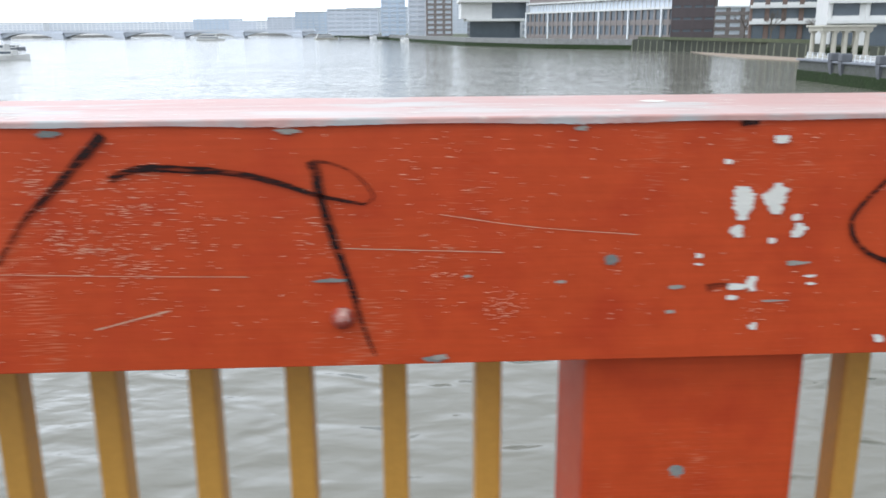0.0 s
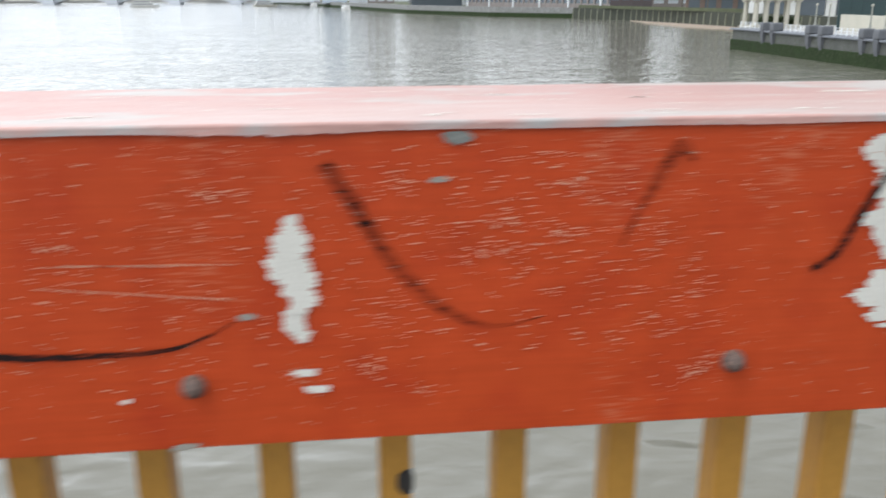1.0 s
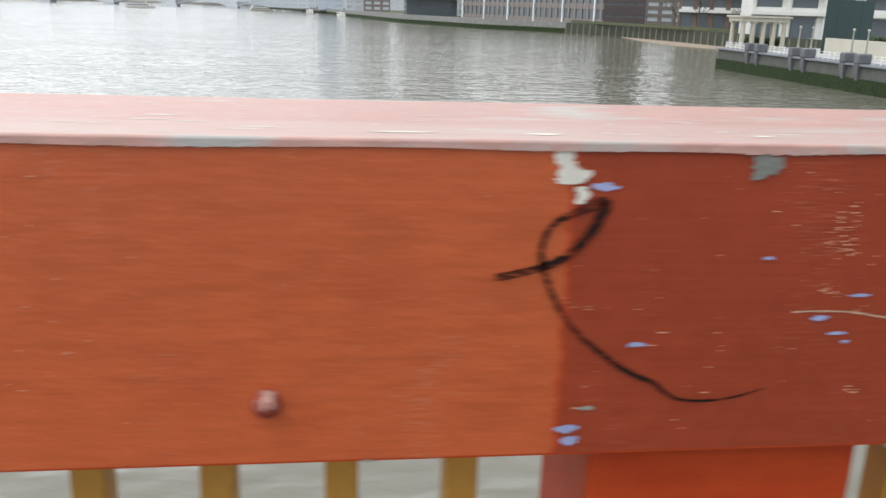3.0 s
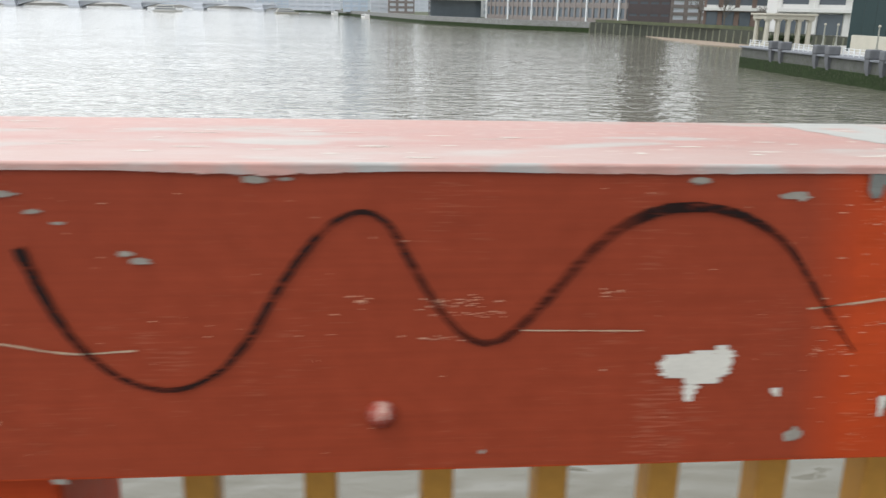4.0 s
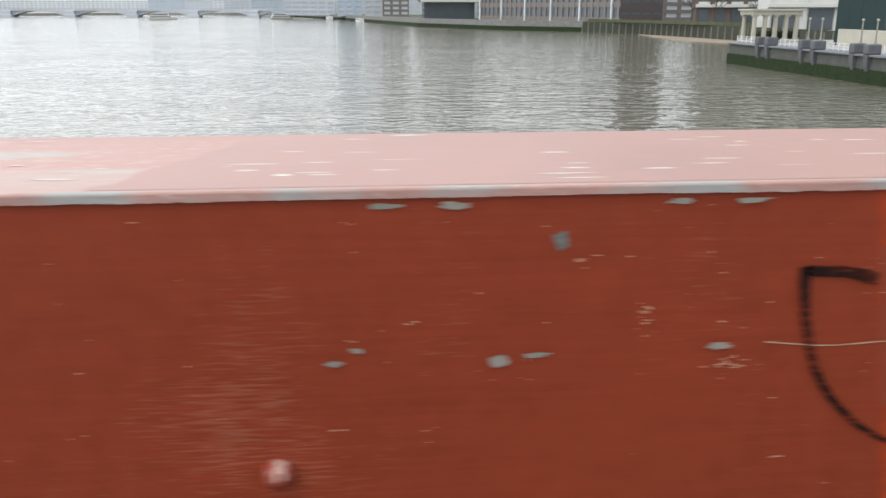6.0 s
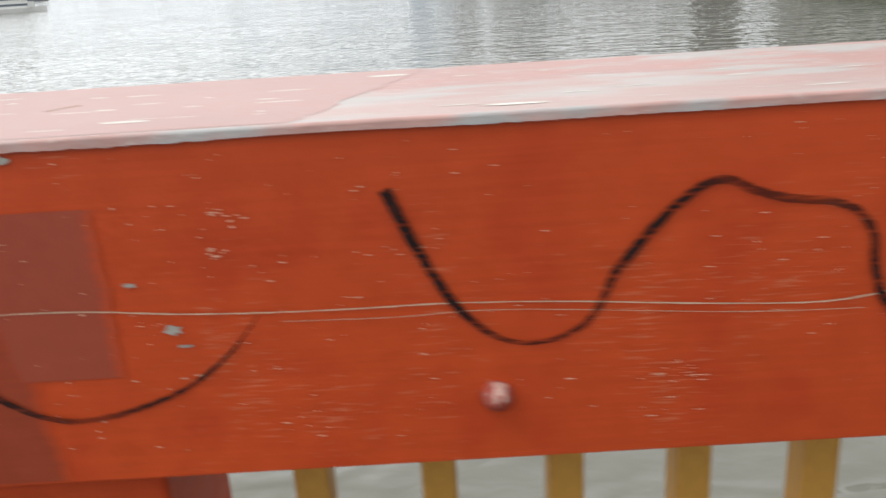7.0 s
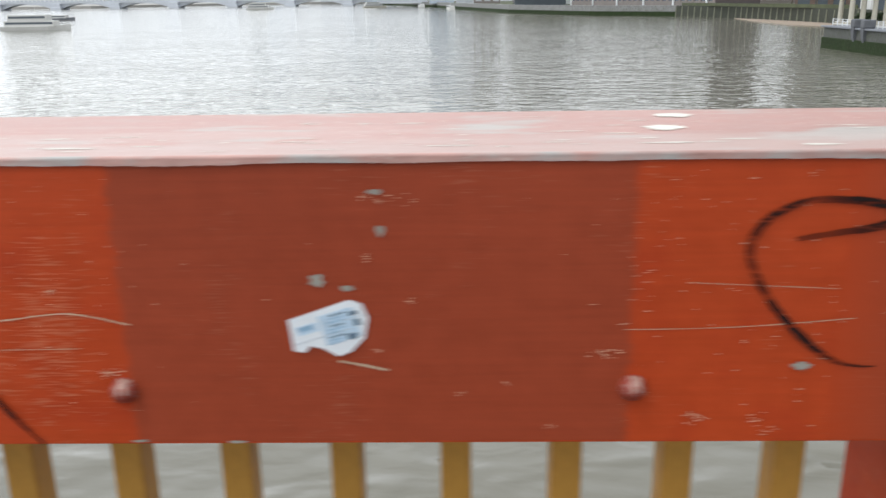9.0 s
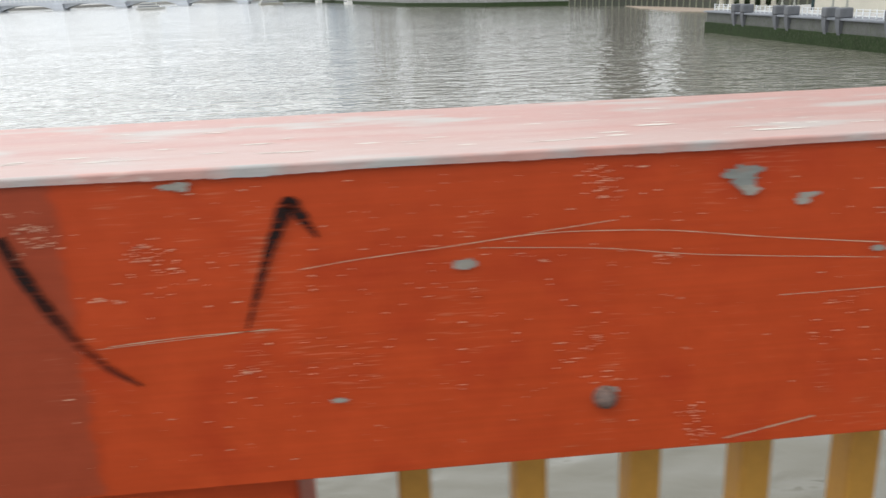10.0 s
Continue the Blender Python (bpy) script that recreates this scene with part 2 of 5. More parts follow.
M_DARK = material("dark_cladding", (0.075, 0.06, 0.062), 0.7, vary=0.15, scale=0.3, bump=0.1, bump_scale=3)
M_TAUPE = material("taupe_cladding", (0.19, 0.165, 0.155), 0.7, vary=0.15, scale=0.3, bump=0.1, bump_scale=3)
# pale tones of the far bank: distance haze goes into their base colour
M_PALE = material("pale_and_hazed_concrete", (0.66, 0.68, 0.70), 0.8, vary=0.1, scale=0.1, bump=0.1, bump_scale=2)
M_BLUE = material("hazed_blue_cladding", (0.44, 0.51, 0.59), 0.35, vary=0.12, scale=0.1, bump=0)
M_FAR = material("hazed_grey_concrete", (0.55, 0.58, 0.63), 0.8, vary=0.12, scale=0.05, bump=0)
M_PALE_GLASS = material("hazed_sky_glass", (0.50, 0.54, 0.59), 0.4, vary=0.1, scale=0.1, bump=0)
M_GLASS = material("window_glass", (0.10, 0.12, 0.14), 0.12, vary=0.1, scale=0.3, bump=0)
M_TEAL = material("teal_panel", (0.025, 0.05, 0.052), 0.5, vary=0.1)
M_SAND = material("shingle_beach", (0.27, 0.215, 0.165), 0.95, vary=0.25, scale=0.4, bump=0.6, bump_scale=8)
M_GRASS = material("bank_grass", (0.075, 0.085, 0.045), 0.95, vary=0.3, scale=0.4, bump=0.6, bump_scale=6)
M_TIMBER = material("wet_timber", (0.13, 0.135, 0.098), 0.85, vary=0.3, scale=1, bump=0.4, bump_scale=12)
M_BARK = material("bark", (0.10, 0.085, 0.07), 0.9, vary=0.3, scale=1, bump=0.4, bump_scale=12)
M_IRON = material("grey_ironwork", (0.16, 0.17, 0.19), 0.55, vary=0.2, scale=1)
M_PAVE = material("riverside_paving", (0.34, 0.33, 0.31), 0.85, vary=0.2, scale=0.3)
M_HULL = material("navy_hull", (0.03, 0.05, 0.10), 0.4, vary=0.1)
M_LEAF = material("dark_hedge", (0.045, 0.065, 0.03), 0.9, vary=0.4, scale=2)


# ---- building helpers ----
def part(name, bm, mat, parent=None, label="", smooth=False):
    """One bmesh as one mesh object, under a thing or a part."""
    mesh = bpy.data.meshes.new(name)
    bm.to_mesh(mesh)
    bm.free()
    mesh.materials.append(mat)
    if smooth:
        for poly in mesh.polygons:
            poly.use_smooth = True
    ob = new(name, mesh)
    if parent:
        ob.parent = parent
    if label:
        ob["label"] = label
    return ob


def again(name, ob, at, parent, turn=0.0):
    """Another piece on the same mesh."""
    twin = new(name, ob.data)
    twin.parent = parent
    twin.location = at
    twin.rotation_euler = (0, 0, turn)
    return twin


def block(bm, x0, x1, y0, y1, z0, z1, bevel=0.0, segments=2):
    """A box with rounded edges, added to bm."""
    m = Matrix.LocRotScale(((x0 + x1) / 2, (y0 + y1) / 2, (z0 + z1) / 2), None, (x1 - x0, y1 - y0, z1 - z0))
    made = bmesh.ops.create_cube(bm, size=1, matrix=m)
    if bevel:
        edges = list({e for v in made["verts"] for e in v.link_edges})
        bmesh.ops.bevel(bm, geom=edges, offset=bevel, segments=segments, affect="EDGES", profile=0.5)
    return bm


def box(x0, x1, y0, y1, z0, z1, bevel=0.0, segments=2):
    return block(bmesh.new(), x0, x1, y0, y1, z0, z1, bevel, segments)


def rod(bm, a, b, r0, r1, sides=8):
    """A tapered round bar from a to b."""
    a, b = Vector(a), Vector(b)
    d = b - a
    m = Matrix.Translation((a + b) / 2) @ d.to_track_quat("Z", "Y").to_matrix().to_4x4()
    bmesh.ops.create_cone(bm, cap_ends=True, segments=sides, radius1=r0, radius2=r1, depth=d.length, matrix=m)
    return bm


def thing(name, label, category, at=(0, 0, 0), group="", kind="", turn=0.0):
    ob = new(name)
    ob.location = at
    ob.rotation_euler = (0, 0, turn)
    return tagged(ob, label, category, group, kind)


def setting(name, bm, mat, label, category):
    return tagged(part(name, bm, mat), label, category, kind="structure")


WATER = -7.03
BAY, POST = 2.522, 0.234

# ---- the river and the bridge deck ----
setting("water", box(-2500, 2500, -600, 4200, WATER - 2, WATER), M_WATER, "muddy brown tidal river with small ripples", "river")
deck = setting("pavement", box(-60, 70, -3.6, 0.33, -0.35, 0.0), M_DECK, "dark asphalt footway of the bridge", "footway")
setting("road", box(-60, 70, -14.0, -3.9, -0.5, -0.13), M_DECK, "dark asphalt bridge road", "road")
setting("kerb", box(-60, 70, -3.9, -3.6, -0.5, 0.004, 0.02), M_KERB, "grey granite kerb along the footway", "kerb")
setting("bridge_girder", box(-60, 70, -14.0, 0.30, -1.9, -0.5), M_STEEL, "dark red steel girder under the deck", "girder")

# ---- the parapet ----
parapet = thing("bridge_parapet", "red painted steel bridge parapet with ochre balusters, scratched and scrawled on", "railing")
X_END = (POST - 3 * BAY, POST + 6 * BAY)
top_rail = part("top_rail", box(X_END[0], X_END[1], 0, 0.268, 0.92, 1.1999, 0.0010, 2), M_RED, parapet, "broad red box rail with chipped paint")
# the cap plate stands a little proud of the face, its rounded edge worn to the undercoat
M_EDGE = material("worn_rail_edge", (0.46, 0.27, 0.235), 0.42, vary=0.25, scale=4, bump=0.3, bump_scale=200, second=(0.40, 0.385, 0.37), spread=(0.47, 0.60), stretch=(0.45, 1, 1), flakes=(0.60, 0.52, 0.47))
cap_plate = part("cap_plate", box(X_END[0], X_END[1], -0.0030, 0.272, 1.2, 1.2062, 0.0026, 4), M_RED_TOP, parapet, "weathered cap plate, pink partly from painted sky sheen, with worn grey patches")
cap_plate.data.materials.append(M_EDGE)
for poly in cap_plate.data.polygons:
    poly.use_smooth = poly.area < 0.2
    if poly.normal.y < -0.15:
        poly.material_index = 1
part("bottom_rail", box(X_END[0], X_END[1], 0.05, 0.25, 0.06, 0.16, 0.01), M_RED, parapet, "red lower rail")
part("plinth", box(X_END[0], X_END[1], 0.0, 0.32, 0.0, 0.06, 0.008), M_RED, parapet)
post_bm = box(-0.136, 0.136, 0.028, 0.205, 0.062, 0.921, 0.006)
first_post = part("post", post_bm, M_RED, parapet, "red square post")
first_post.location.x = POST - 2 * BAY
for k in range(-1, 6):
    again("post", first_post, (POST + k * BAY, 0, 0), parapet)
bar = part("baluster", box(-0.017, 0.017, 0.100, 0.142, 0.158, 0.922, 0.003), M_YELLOW, parapet, "ochre painted square bar")
wide = part("wide_baluster", box(-0.048, 0.048, 0.099, 0.143, 0.158, 0.922, 0.004), M_YELLOW, parapet, "broad ochre painted bar")
bolt_bm = bmesh.new()
bmesh.ops.create_uvsphere(bolt_bm, u_segments=20, v_segments=12, radius=0.0145)
bmesh.ops.scale(bolt_bm, vec=(0.9, 1.15, 0.9), verts=bolt_bm.verts)
bolt_bm_copy = bolt_bm.copy()
bmesh.ops.scale(bolt_bm_copy, vec=(0.84, 0.9, 0.84), verts=bolt_bm_copy.verts)
M_BOLT = material("worn_bolt_paint", (0.26, 0.040, 0.022), 0.5, vary=0.25, scale=60, bump=0.5, bump_scale=200, second=(0.27, 0.20, 0.18), spread=(0.52, 0.66))
bolt = part("bolt", bolt_bm, M_BOLT, parapet, "domed bolt head, paint worn, highlight painted on its top", smooth=True)
# upper faces paled: worn paint plus the sky's highlight, put into colour
bolt.data.materials.append(material("worn_bolt_highlight", (0.37, 0.215, 0.175), 0.6, vary=0.35, scale=80, bump=0.4, bump_scale=300))
for poly in bolt.data.polygons:
    if poly.center.z > 0.0035 + 0.003 * math.sin(poly.center.x * 900) and poly.center.y < -0.003 and -0.003 < poly.center.x < 0.007:
        poly.material_index = 1
bolt_grey = part("bolt", bolt_bm_copy, material("rusted_bolt", (0.10, 0.07, 0.058), 0.7, vary=0.3, scale=60, bump=0.6, bump_scale=200, second=(0.22, 0.145, 0.115), spread=(0.5, 0.65)), parapet, "grey domed bolt head, bare and rusted", smooth=True)
bolt_grey.location = (0.673, 0.001, 0.980)
GREY_BOLTS = ((0, -1, 0.338), (0, 1, 0.338), (1, -1, 0.338), (3, -1, 0.825))
bars = wides = bolts = 0
for k in range(-2, 5):
    mid = POST + (k + 0.5) * BAY
    if wides:
        again("wide_baluster", wide, (mid, 0, 0), parapet)
    else:
        wide.location.x = mid
    wides = 1
    for side in (-1, 1):
        for j in range(8):
            at = (mid + side * (0.150 + 0.1235 * j), 0, 0)
            if bars:
                again("baluster", bar, at, parapet)
            else:
                bar.location = at
            bars = 1
        for off in (0.338, 0.825):
            at = (1.498 + 2.5146 * k + side * off, 0.001, 0.979)
            if (k, side, off) == (0, -1, 0.825):
                continue
            if (k, side, off) in GREY_BOLTS:
                again("bolt", bolt_grey, at, parapet)
            elif bolts:
                again("bolt", bolt, at, parapet)
            else:
                bolt.location = at
            bolts = 1

# ---- marks on the rail's face ----
def marker(name, thin):
    """Black marker ink that skips over the paint's brush ridges; thin: how much of it is missing."""
    mat = material(name, (0.016, 0.008, 0.007), 0.75, vary=0.3, scale=30, bump=0, second=(0.08, 0.016, 0.010), spread=(0.58, 0.70), spec=0.15)
    nodes, links = mat.node_tree.nodes, mat.node_tree.links
    coord, mapping, grain, cover = (nodes.new("ShaderNode" + kind) for kind in ("TexCoord", "Mapping", "TexNoise", "MapRange"))
    mapping.inputs["Scale"].default_value = (0.15, 1, 1)
    links.new(coord.outputs["Object"], mapping.inputs["Vector"])
    links.new(mapping.outputs["Vector"], grain.inputs["Vector"])
    grain.inputs["Scale"].default_value, grain.inputs["Detail"].default_value = 260, 3
    cover.inputs["From Min"].default_value, cover.inputs["From Max"].default_value = 0.30 + thin, 0.52 + thin
    cover.inputs["To Min"].default_value = 0.32
    links.new(grain.outputs["Fac"], cover.inputs["Value"])
    fading, low, both = (nodes.new("ShaderNode" + kind) for kind in ("TexNoise", "MapRange", "Math"))
    links.new(coord.outputs["Object"], fading.inputs["Vector"])
    fading.inputs["Scale"].default_value = 7
    low.inputs["From Min"].default_value, low.inputs["From Max"].default_value = 0.36, 0.52
    low.inputs["To Min"].default_value = 0.5
    links.new(fading.outputs["Fac"], low.inputs["Value"])
    both.operation = "MULTIPLY"
    links.new(cover.outputs["Result"], both.inputs[0])
    links.new(low.outputs["Result"], both.inputs[1])
    links.new(both.outputs[0], nodes["Principled BSDF"].inputs["Alpha"])
    return mat


M_MARKER = marker("black_marker", 0.0)
M_FAINT = marker("faded_black_marker", 0.17)
M_PRIMER = material("pale_primer", (0.62, 0.60, 0.54), 0.8, vary=0.12, scale=30, bump=0.3, bump_scale=300)
M_GREY = material("grey_undercoat", (0.165, 0.172, 0.158), 0.75, vary=0.3, scale=14, bump=0.4, bump_scale=220, second=(0.25, 0.20, 0.17), spread=(0.58, 0.70), stretch=(0.4, 1, 1))
M_CHIP = material("bared_old_coat", (0.27, 0.25, 0.215), 0.75, vary=0.25, scale=30, bump=0.3, bump_scale=300)
M_BLUEPAINT = material("blue_paint_smear", (0.28, 0.32, 0.52), 0.7, vary=0.2, scale=40, bump=0.1)
M_PINK = material("scuffed_paint", (0.58, 0.31, 0.205), 0.8, vary=0.25, scale=60, bump=0.2, bump_scale=400)
M_SCRATCH = material("scratched_primer", (0.45, 0.32, 0.22), 0.8, vary=0.3, scale=40, bump=0.1)
M_DULL = scuffed(material("dull_repaint", (0.300, 0.050, 0.019), 0.5, vary=0.12, scale=3, bump=0.12, bump_scale=90, spec=0.25), (0.52, 0.25, 0.16), 0.25)
M_ORANGE = scuffed(material("orange_repaint", (0.452, 0.091, 0.026), 0.45, vary=0.16, scale=3, bump=0.2, bump_scale=60, second=(0.41, 0.075, 0.023), spread=(0.55, 0.75), stretch=(0.4, 1, 1)), (0.52, 0.25, 0.16), 0.3)
M_DARKRED = scuffed(material("dark_repaint", (0.262, 0.043, 0.017), 0.5, vary=0.14, scale=3, bump=0.12, bump_scale=90, spec=0.25), (0.52, 0.25, 0.16), 0.2)
M_PURPLE = material("purplish_repaint", (0.285, 0.052, 0.025), 0.55, vary=0.1, scale=4, bump=0.1, spec=0.3)
FACE = -0.0012


def spline(rows, steps=7):
    """Points of a smooth line through rows of x, z, width."""
    rows = [rows[0], *rows, rows[-1]]
    line = []
    for a, b, c, d in zip(rows, rows[1:], rows[2:], rows[3:]):
        for s in range(steps):
            t = s / steps
            line.append([0.5 * (2 * q + (r - p) * t + (2 * p - 5 * q + 4 * r - u) * t * t + (3 * q - p - 3 * r + u) * t**3) for p, q, r, u in zip(a, b, c, d)])
    line.append(list(rows[-1]))
    return line


def ribbon(name, rows, mat, y, rag, label):
    line = spline(rows)
    bm, sides = bmesh.new(), []
    for n, (x, z, w) in enumerate(line):
        (ax, az, _), (bx, bz, _) = line[max(n - 1, 0)], line[min(n + 1, len(line) - 1)]
        d = math.hypot(bx - ax, bz - az) or 1
        nx, nz = -(bz - az) / d, (bx - ax) / d
        half = max(w, 0.4) / 2000
        pair = []
        for s in (-1, 1):
            h = half * (1 + random.uniform(-rag, rag))
            pair.append(bm.verts.new((x + s * nx * h, y, z + s * nz * h)))
        sides.append(pair)
    for (a, b), (c, d) in zip(sides, sides[1:]):
        bm.faces.new((a, b, d, c))
    return part(name, bm, mat, top_rail, label)


def scrawl(*rows):
    faint = 0.75 < rows[0][0] < 1.15
    return ribbon("marker_line", rows, M_FAINT if faint else M_MARKER, FACE - 0.0016, 0.16, "black marker scrawl")


def scratch(*rows):
    return ribbon("scratch", [(x, z, w * 0.5) for x, z, w in rows], M_SCRATCH, FACE - 0.0002, 0.45, "long pale scratch")


def outline(bm, x, z, w, h, y, points=15, rag=0.45):
    """A torn-edged blot, w by h millimetres."""
    z = min(z, 1.192)
    turn = random.uniform(0, 6.28)
    lobes = [random.uniform(0, 6.28) for _ in range(3)]
    ring = []
    for n in range(points):
        a = turn + 2 * math.pi * n / points
        if points > 20:
            r = 0.92 + 0.16 * math.sin(3 * a + lobes[0]) + 0.12 * math.sin(5 * a + lobes[1]) + 0.09 * math.sin(9 * a + lobes[2]) + random.uniform(-0.1, 0.1)
        else:
            r = 1 + random.uniform(-rag, rag * 0.6)
        rise = math.sin(a) * h / 2000
        if rise * r > 1.197 - z:
            r = (1.197 - z) / rise
        tear = random.uniform(-0.07, 0.07) if points > 20 else 0
        ring.append(bm.verts.new((x + (math.cos(a) * r + tear) * w / 2000, y, z + rise * r)))
    mid = bm.verts.new((x, y, z))
    for a, b in zip(ring, ring[1:] + ring[:1]):
        bm.faces.new((a, b, mid))
    return bm


def tear(bm, x, z, w, h, y):
    """Paint torn away in thin level strips along the brush ridges, w by h millimetres."""
    rows = max(int(h / 2.3), 2)
    wander = random.uniform(0, 6.28)
    cuts = sorted(random.uniform(-1, 1) for _ in range(rows - 1))
    levels = [min(z + q * h / 2000, 1.1982 + 0.00002 * k) for k, q in enumerate([-1, *cuts, 1])]
    grow = [0.85, 0.85]
    spine = [bm.verts.new((x, y, v)) for v in levels]
    for k, (lo, hi) in enumerate(zip(levels, levels[1:])):
        q = max(min(((lo + hi) / 2 - z) * 2000 / h, 1), -1)
        reach = w / 2000 * math.sqrt(1 - 0.85 * q * q)
        grow = [min(max(g + random.uniform(-0.32, 0.32), 0.5), 1.25) for g in grow]
        lean = w / 2000 * 0.18 * math.sin(wander + 3.1 * q)
        a, b = (max(reach * g + side * lean, 0.0012) for side, g in zip((-1, 1), grow))
        tip = min(0.0025, a * 0.3, b * 0.3)
        mid = (lo + hi) / 2
        ends = [bm.verts.new((px, y, pz)) for px, pz in ((x - a + tip * random.random(), hi), (x - a, mid), (x - a + tip, lo), (x + b - tip, lo), (x + b, mid), (x + b - tip * random.random(), hi))]
        bm.faces.new((spine[k + 1], ends[0], ends[1], ends[2], spine[k]))
        bm.faces.new((spine[k], ends[3], ends[4], ends[5], spine[k + 1]))
    return bm


def peel(*rows):
    """Paint flaked off below the cap plate down to the grey undercoat; rows of x and the height it reaches down to."""
    bm, line = bmesh.new(), []
    for (x0, z0), (x1, z1) in zip(rows, rows[1:]):
        n = max(int((x1 - x0) / 0.0035), 1)
        for k in range(n):
            q = k / n
            line.append((x0 + (x1 - x0) * q + random.uniform(-0.001, 0.001), z0 + (z1 - z0) * q + random.choice((-0.004, -0.001, 0, 0.001, 0.003)) + 0.008 * noise.noise(Vector((x0 * 90 + (x1 - x0) * 90 * q, 2.0, 0.0)))))
    line.append(rows[-1])
    pairs = [(bm.verts.new((x, FACE - 0.0013, min(z, 1.198))), bm.verts.new((x, FACE - 0.0013, 1.1992))) for x, z in line]
    for (a, b), (c, d) in zip(pairs, pairs[1:]):
        bm.faces.new((a, c, d, b))
    return part("flaked_patch", bm, M_GREY, top_rail, "bare grey undercoat under flaked paint")


layer = 0
flecks = bmesh.new()


def chip(x, z, w, h, mat):
    global layer
    layer = (layer + 5) % 17
    big = w * h > 500
    if mat is M_GREY and w * h < 220:
        mat = M_CHIP
    if mat is M_PINK:
        for n in range(int(3 + w * h / 22)):
            outline(flecks, x + random.gauss(0, w / 2800), z + random.gauss(0, h / 2800), random.uniform(1.5, 6), random.uniform(0.7, 2.0), FACE - 0.0001 - 0.0001 * (n % 3), 6)
        return None
    if mat is M_PRIMER and h > 5:
        bm = tear(bmesh.new(), x, z, w, h, FACE - 0.00007 * layer)
    else:
        bm = outline(bmesh.new(), x, z, w, h, FACE - 0.00007 * layer, 48 if big else 13, 0.42 if big else 0.38)
    return part("paint_chip", bm, mat, top_rail)


def patch(x0, x1, z0, z1, mat, label, y, rag=0.0022, soft=(0.006, 0.006)):
    """A repainted stretch of the face, its brushed ends thinning out over soft metres."""
    bm = bmesh.new()
    cover = bm.verts.layers.float.new("cover")
    n, rows = 70, []
    for k in range(n + 1):
        z = z0 + (z1 - z0) * k / n
        a = x0(z) + random.uniform(-rag, rag) + 0.004 * noise.noise(Vector((7.0, z * 40, y)))
        b = x1(z) + random.uniform(-rag, rag) + 0.004 * noise.noise(Vector((3.0, z * 40, y)))
        row = []
        for x, c in ((a - soft[0] / 2, 0), (a + soft[0] / 2, 1), (b - soft[1] / 2, 1), (b + soft[1] / 2, 0)):
            v = bm.verts.new((x, y, z))
            v[cover] = c
            row.append(v)
        rows.append(row)
    for p, q in zip(rows, rows[1:]):
        for k in range(3):
            bm.faces.new((p[k], p[k + 1], q[k + 1], q[k]))
    return part("paint_patch", bm, mat, top_rail, label)


for coat in (M_DULL, M_ORANGE, M_DARKRED, M_PURPLE):
    nodes, links = coat.node_tree.nodes, coat.node_tree.links
    thinning, blend = nodes.new("ShaderNodeAttribute"), nodes.new("ShaderNodeMix")
    thinning.attribute_name = "cover"
    blend.data_type = "RGBA"
    blend.inputs["A"].default_value = (0.425, 0.053, 0.012, 1)
    links.new(thinning.outputs["Fac"], blend.inputs["Factor"])
    links.new(nodes["Principled BSDF"].inputs["Base Color"].links[0].from_socket, blend.inputs["B"])
    links.new(blend.outputs["Result"], nodes["Principled BSDF"].inputs["Base Color"])
LOW, HIGH = 0.9225, 1.1985
patch(lambda z: 1.93 - 0.02 * (z - 1.05), lambda z: 2.575, LOW, HIGH, M_ORANGE, "orange-brown touched-up paint", -0.0004)
patch(lambda z: 2.578, lambda z: 3.592 + 0.05 * (1.06 - z), LOW, HIGH, M_DARKRED, "dull brown-red touched-up paint", -0.0005, soft=(0.006, 0.045))
patch(lambda z: 4.394, lambda z: 5.306 + 0.15 * (1.19 - z), LOW, HIGH, M_DARKRED, "dark brown-red touched-up paint", -0.0004, soft=(0.03, 0.012))
patch(lambda z: 5.302 + 0.15 * (1.19 - z), lambda z: 5.405, 1.014, 1.152, M_PURPLE, "purplish touched-up paint", -0.0008, soft=(0.0005, 0.012))
patch(lambda z: 6.872, lambda z: 7.348, LOW, HIGH, M_DULL, "dull brown-red touched-up paint", -0.0004)
patch(lambda z: 7.575, lambda z: 7.772, LOW, HIGH, M_DULL, "dull brown-red touched-up paint", -0.0005, soft=(0.07, 0.006))

scrawl((-0.439, 1.191, 10.8), (-0.493, 1.136, 8.8), (-0.531, 1.099, 7.2), (-0.567, 1.049, 4.8))
scrawl((-0.436, 1.142, 7.8), (-0.408, 1.153, 8.1), (-0.366, 1.153, 8.4), (-0.300, 1.147, 7.2), (-0.251, 1.135, 6.3), (-0.215, 1.122, 4.7), (-0.163, 1.111, 3.1))
scrawl((-0.163, 1.111, 1.9), (-0.153, 1.121, 1.9), (-0.171, 1.144, 1.9), (-0.195, 1.156, 2.8), (-0.211, 1.159, 3.6))
scrawl((-0.219, 1.160, 12.5), (-0.214, 1.144, 10.4), (-0.212, 1.125, 9.2), (-0.199, 1.074, 9.1), (-0.182, 1.021, 7.7), (-0.170, 0.974, 5.2), (-0.155, 0.932, 2.0))
scrawl((0.473, 1.130, 6.6), (0.481, 1.156, 8.9), (0.456, 1.149, 8.2), (0.434, 1.136, 5.4), (0.407, 1.109, 4.7), (0.391, 1.084, 5.1), (0.399, 1.058, 5.7), (0.424, 1.040, 5.8), (0.470, 1.025, 6.4), (0.528, 1.015, 6.6), (0.586, 1.013, 5.8), (0.651, 1.015, 4.2), (0.685, 1.025, 2.3), (0.713, 1.039, 1.2))
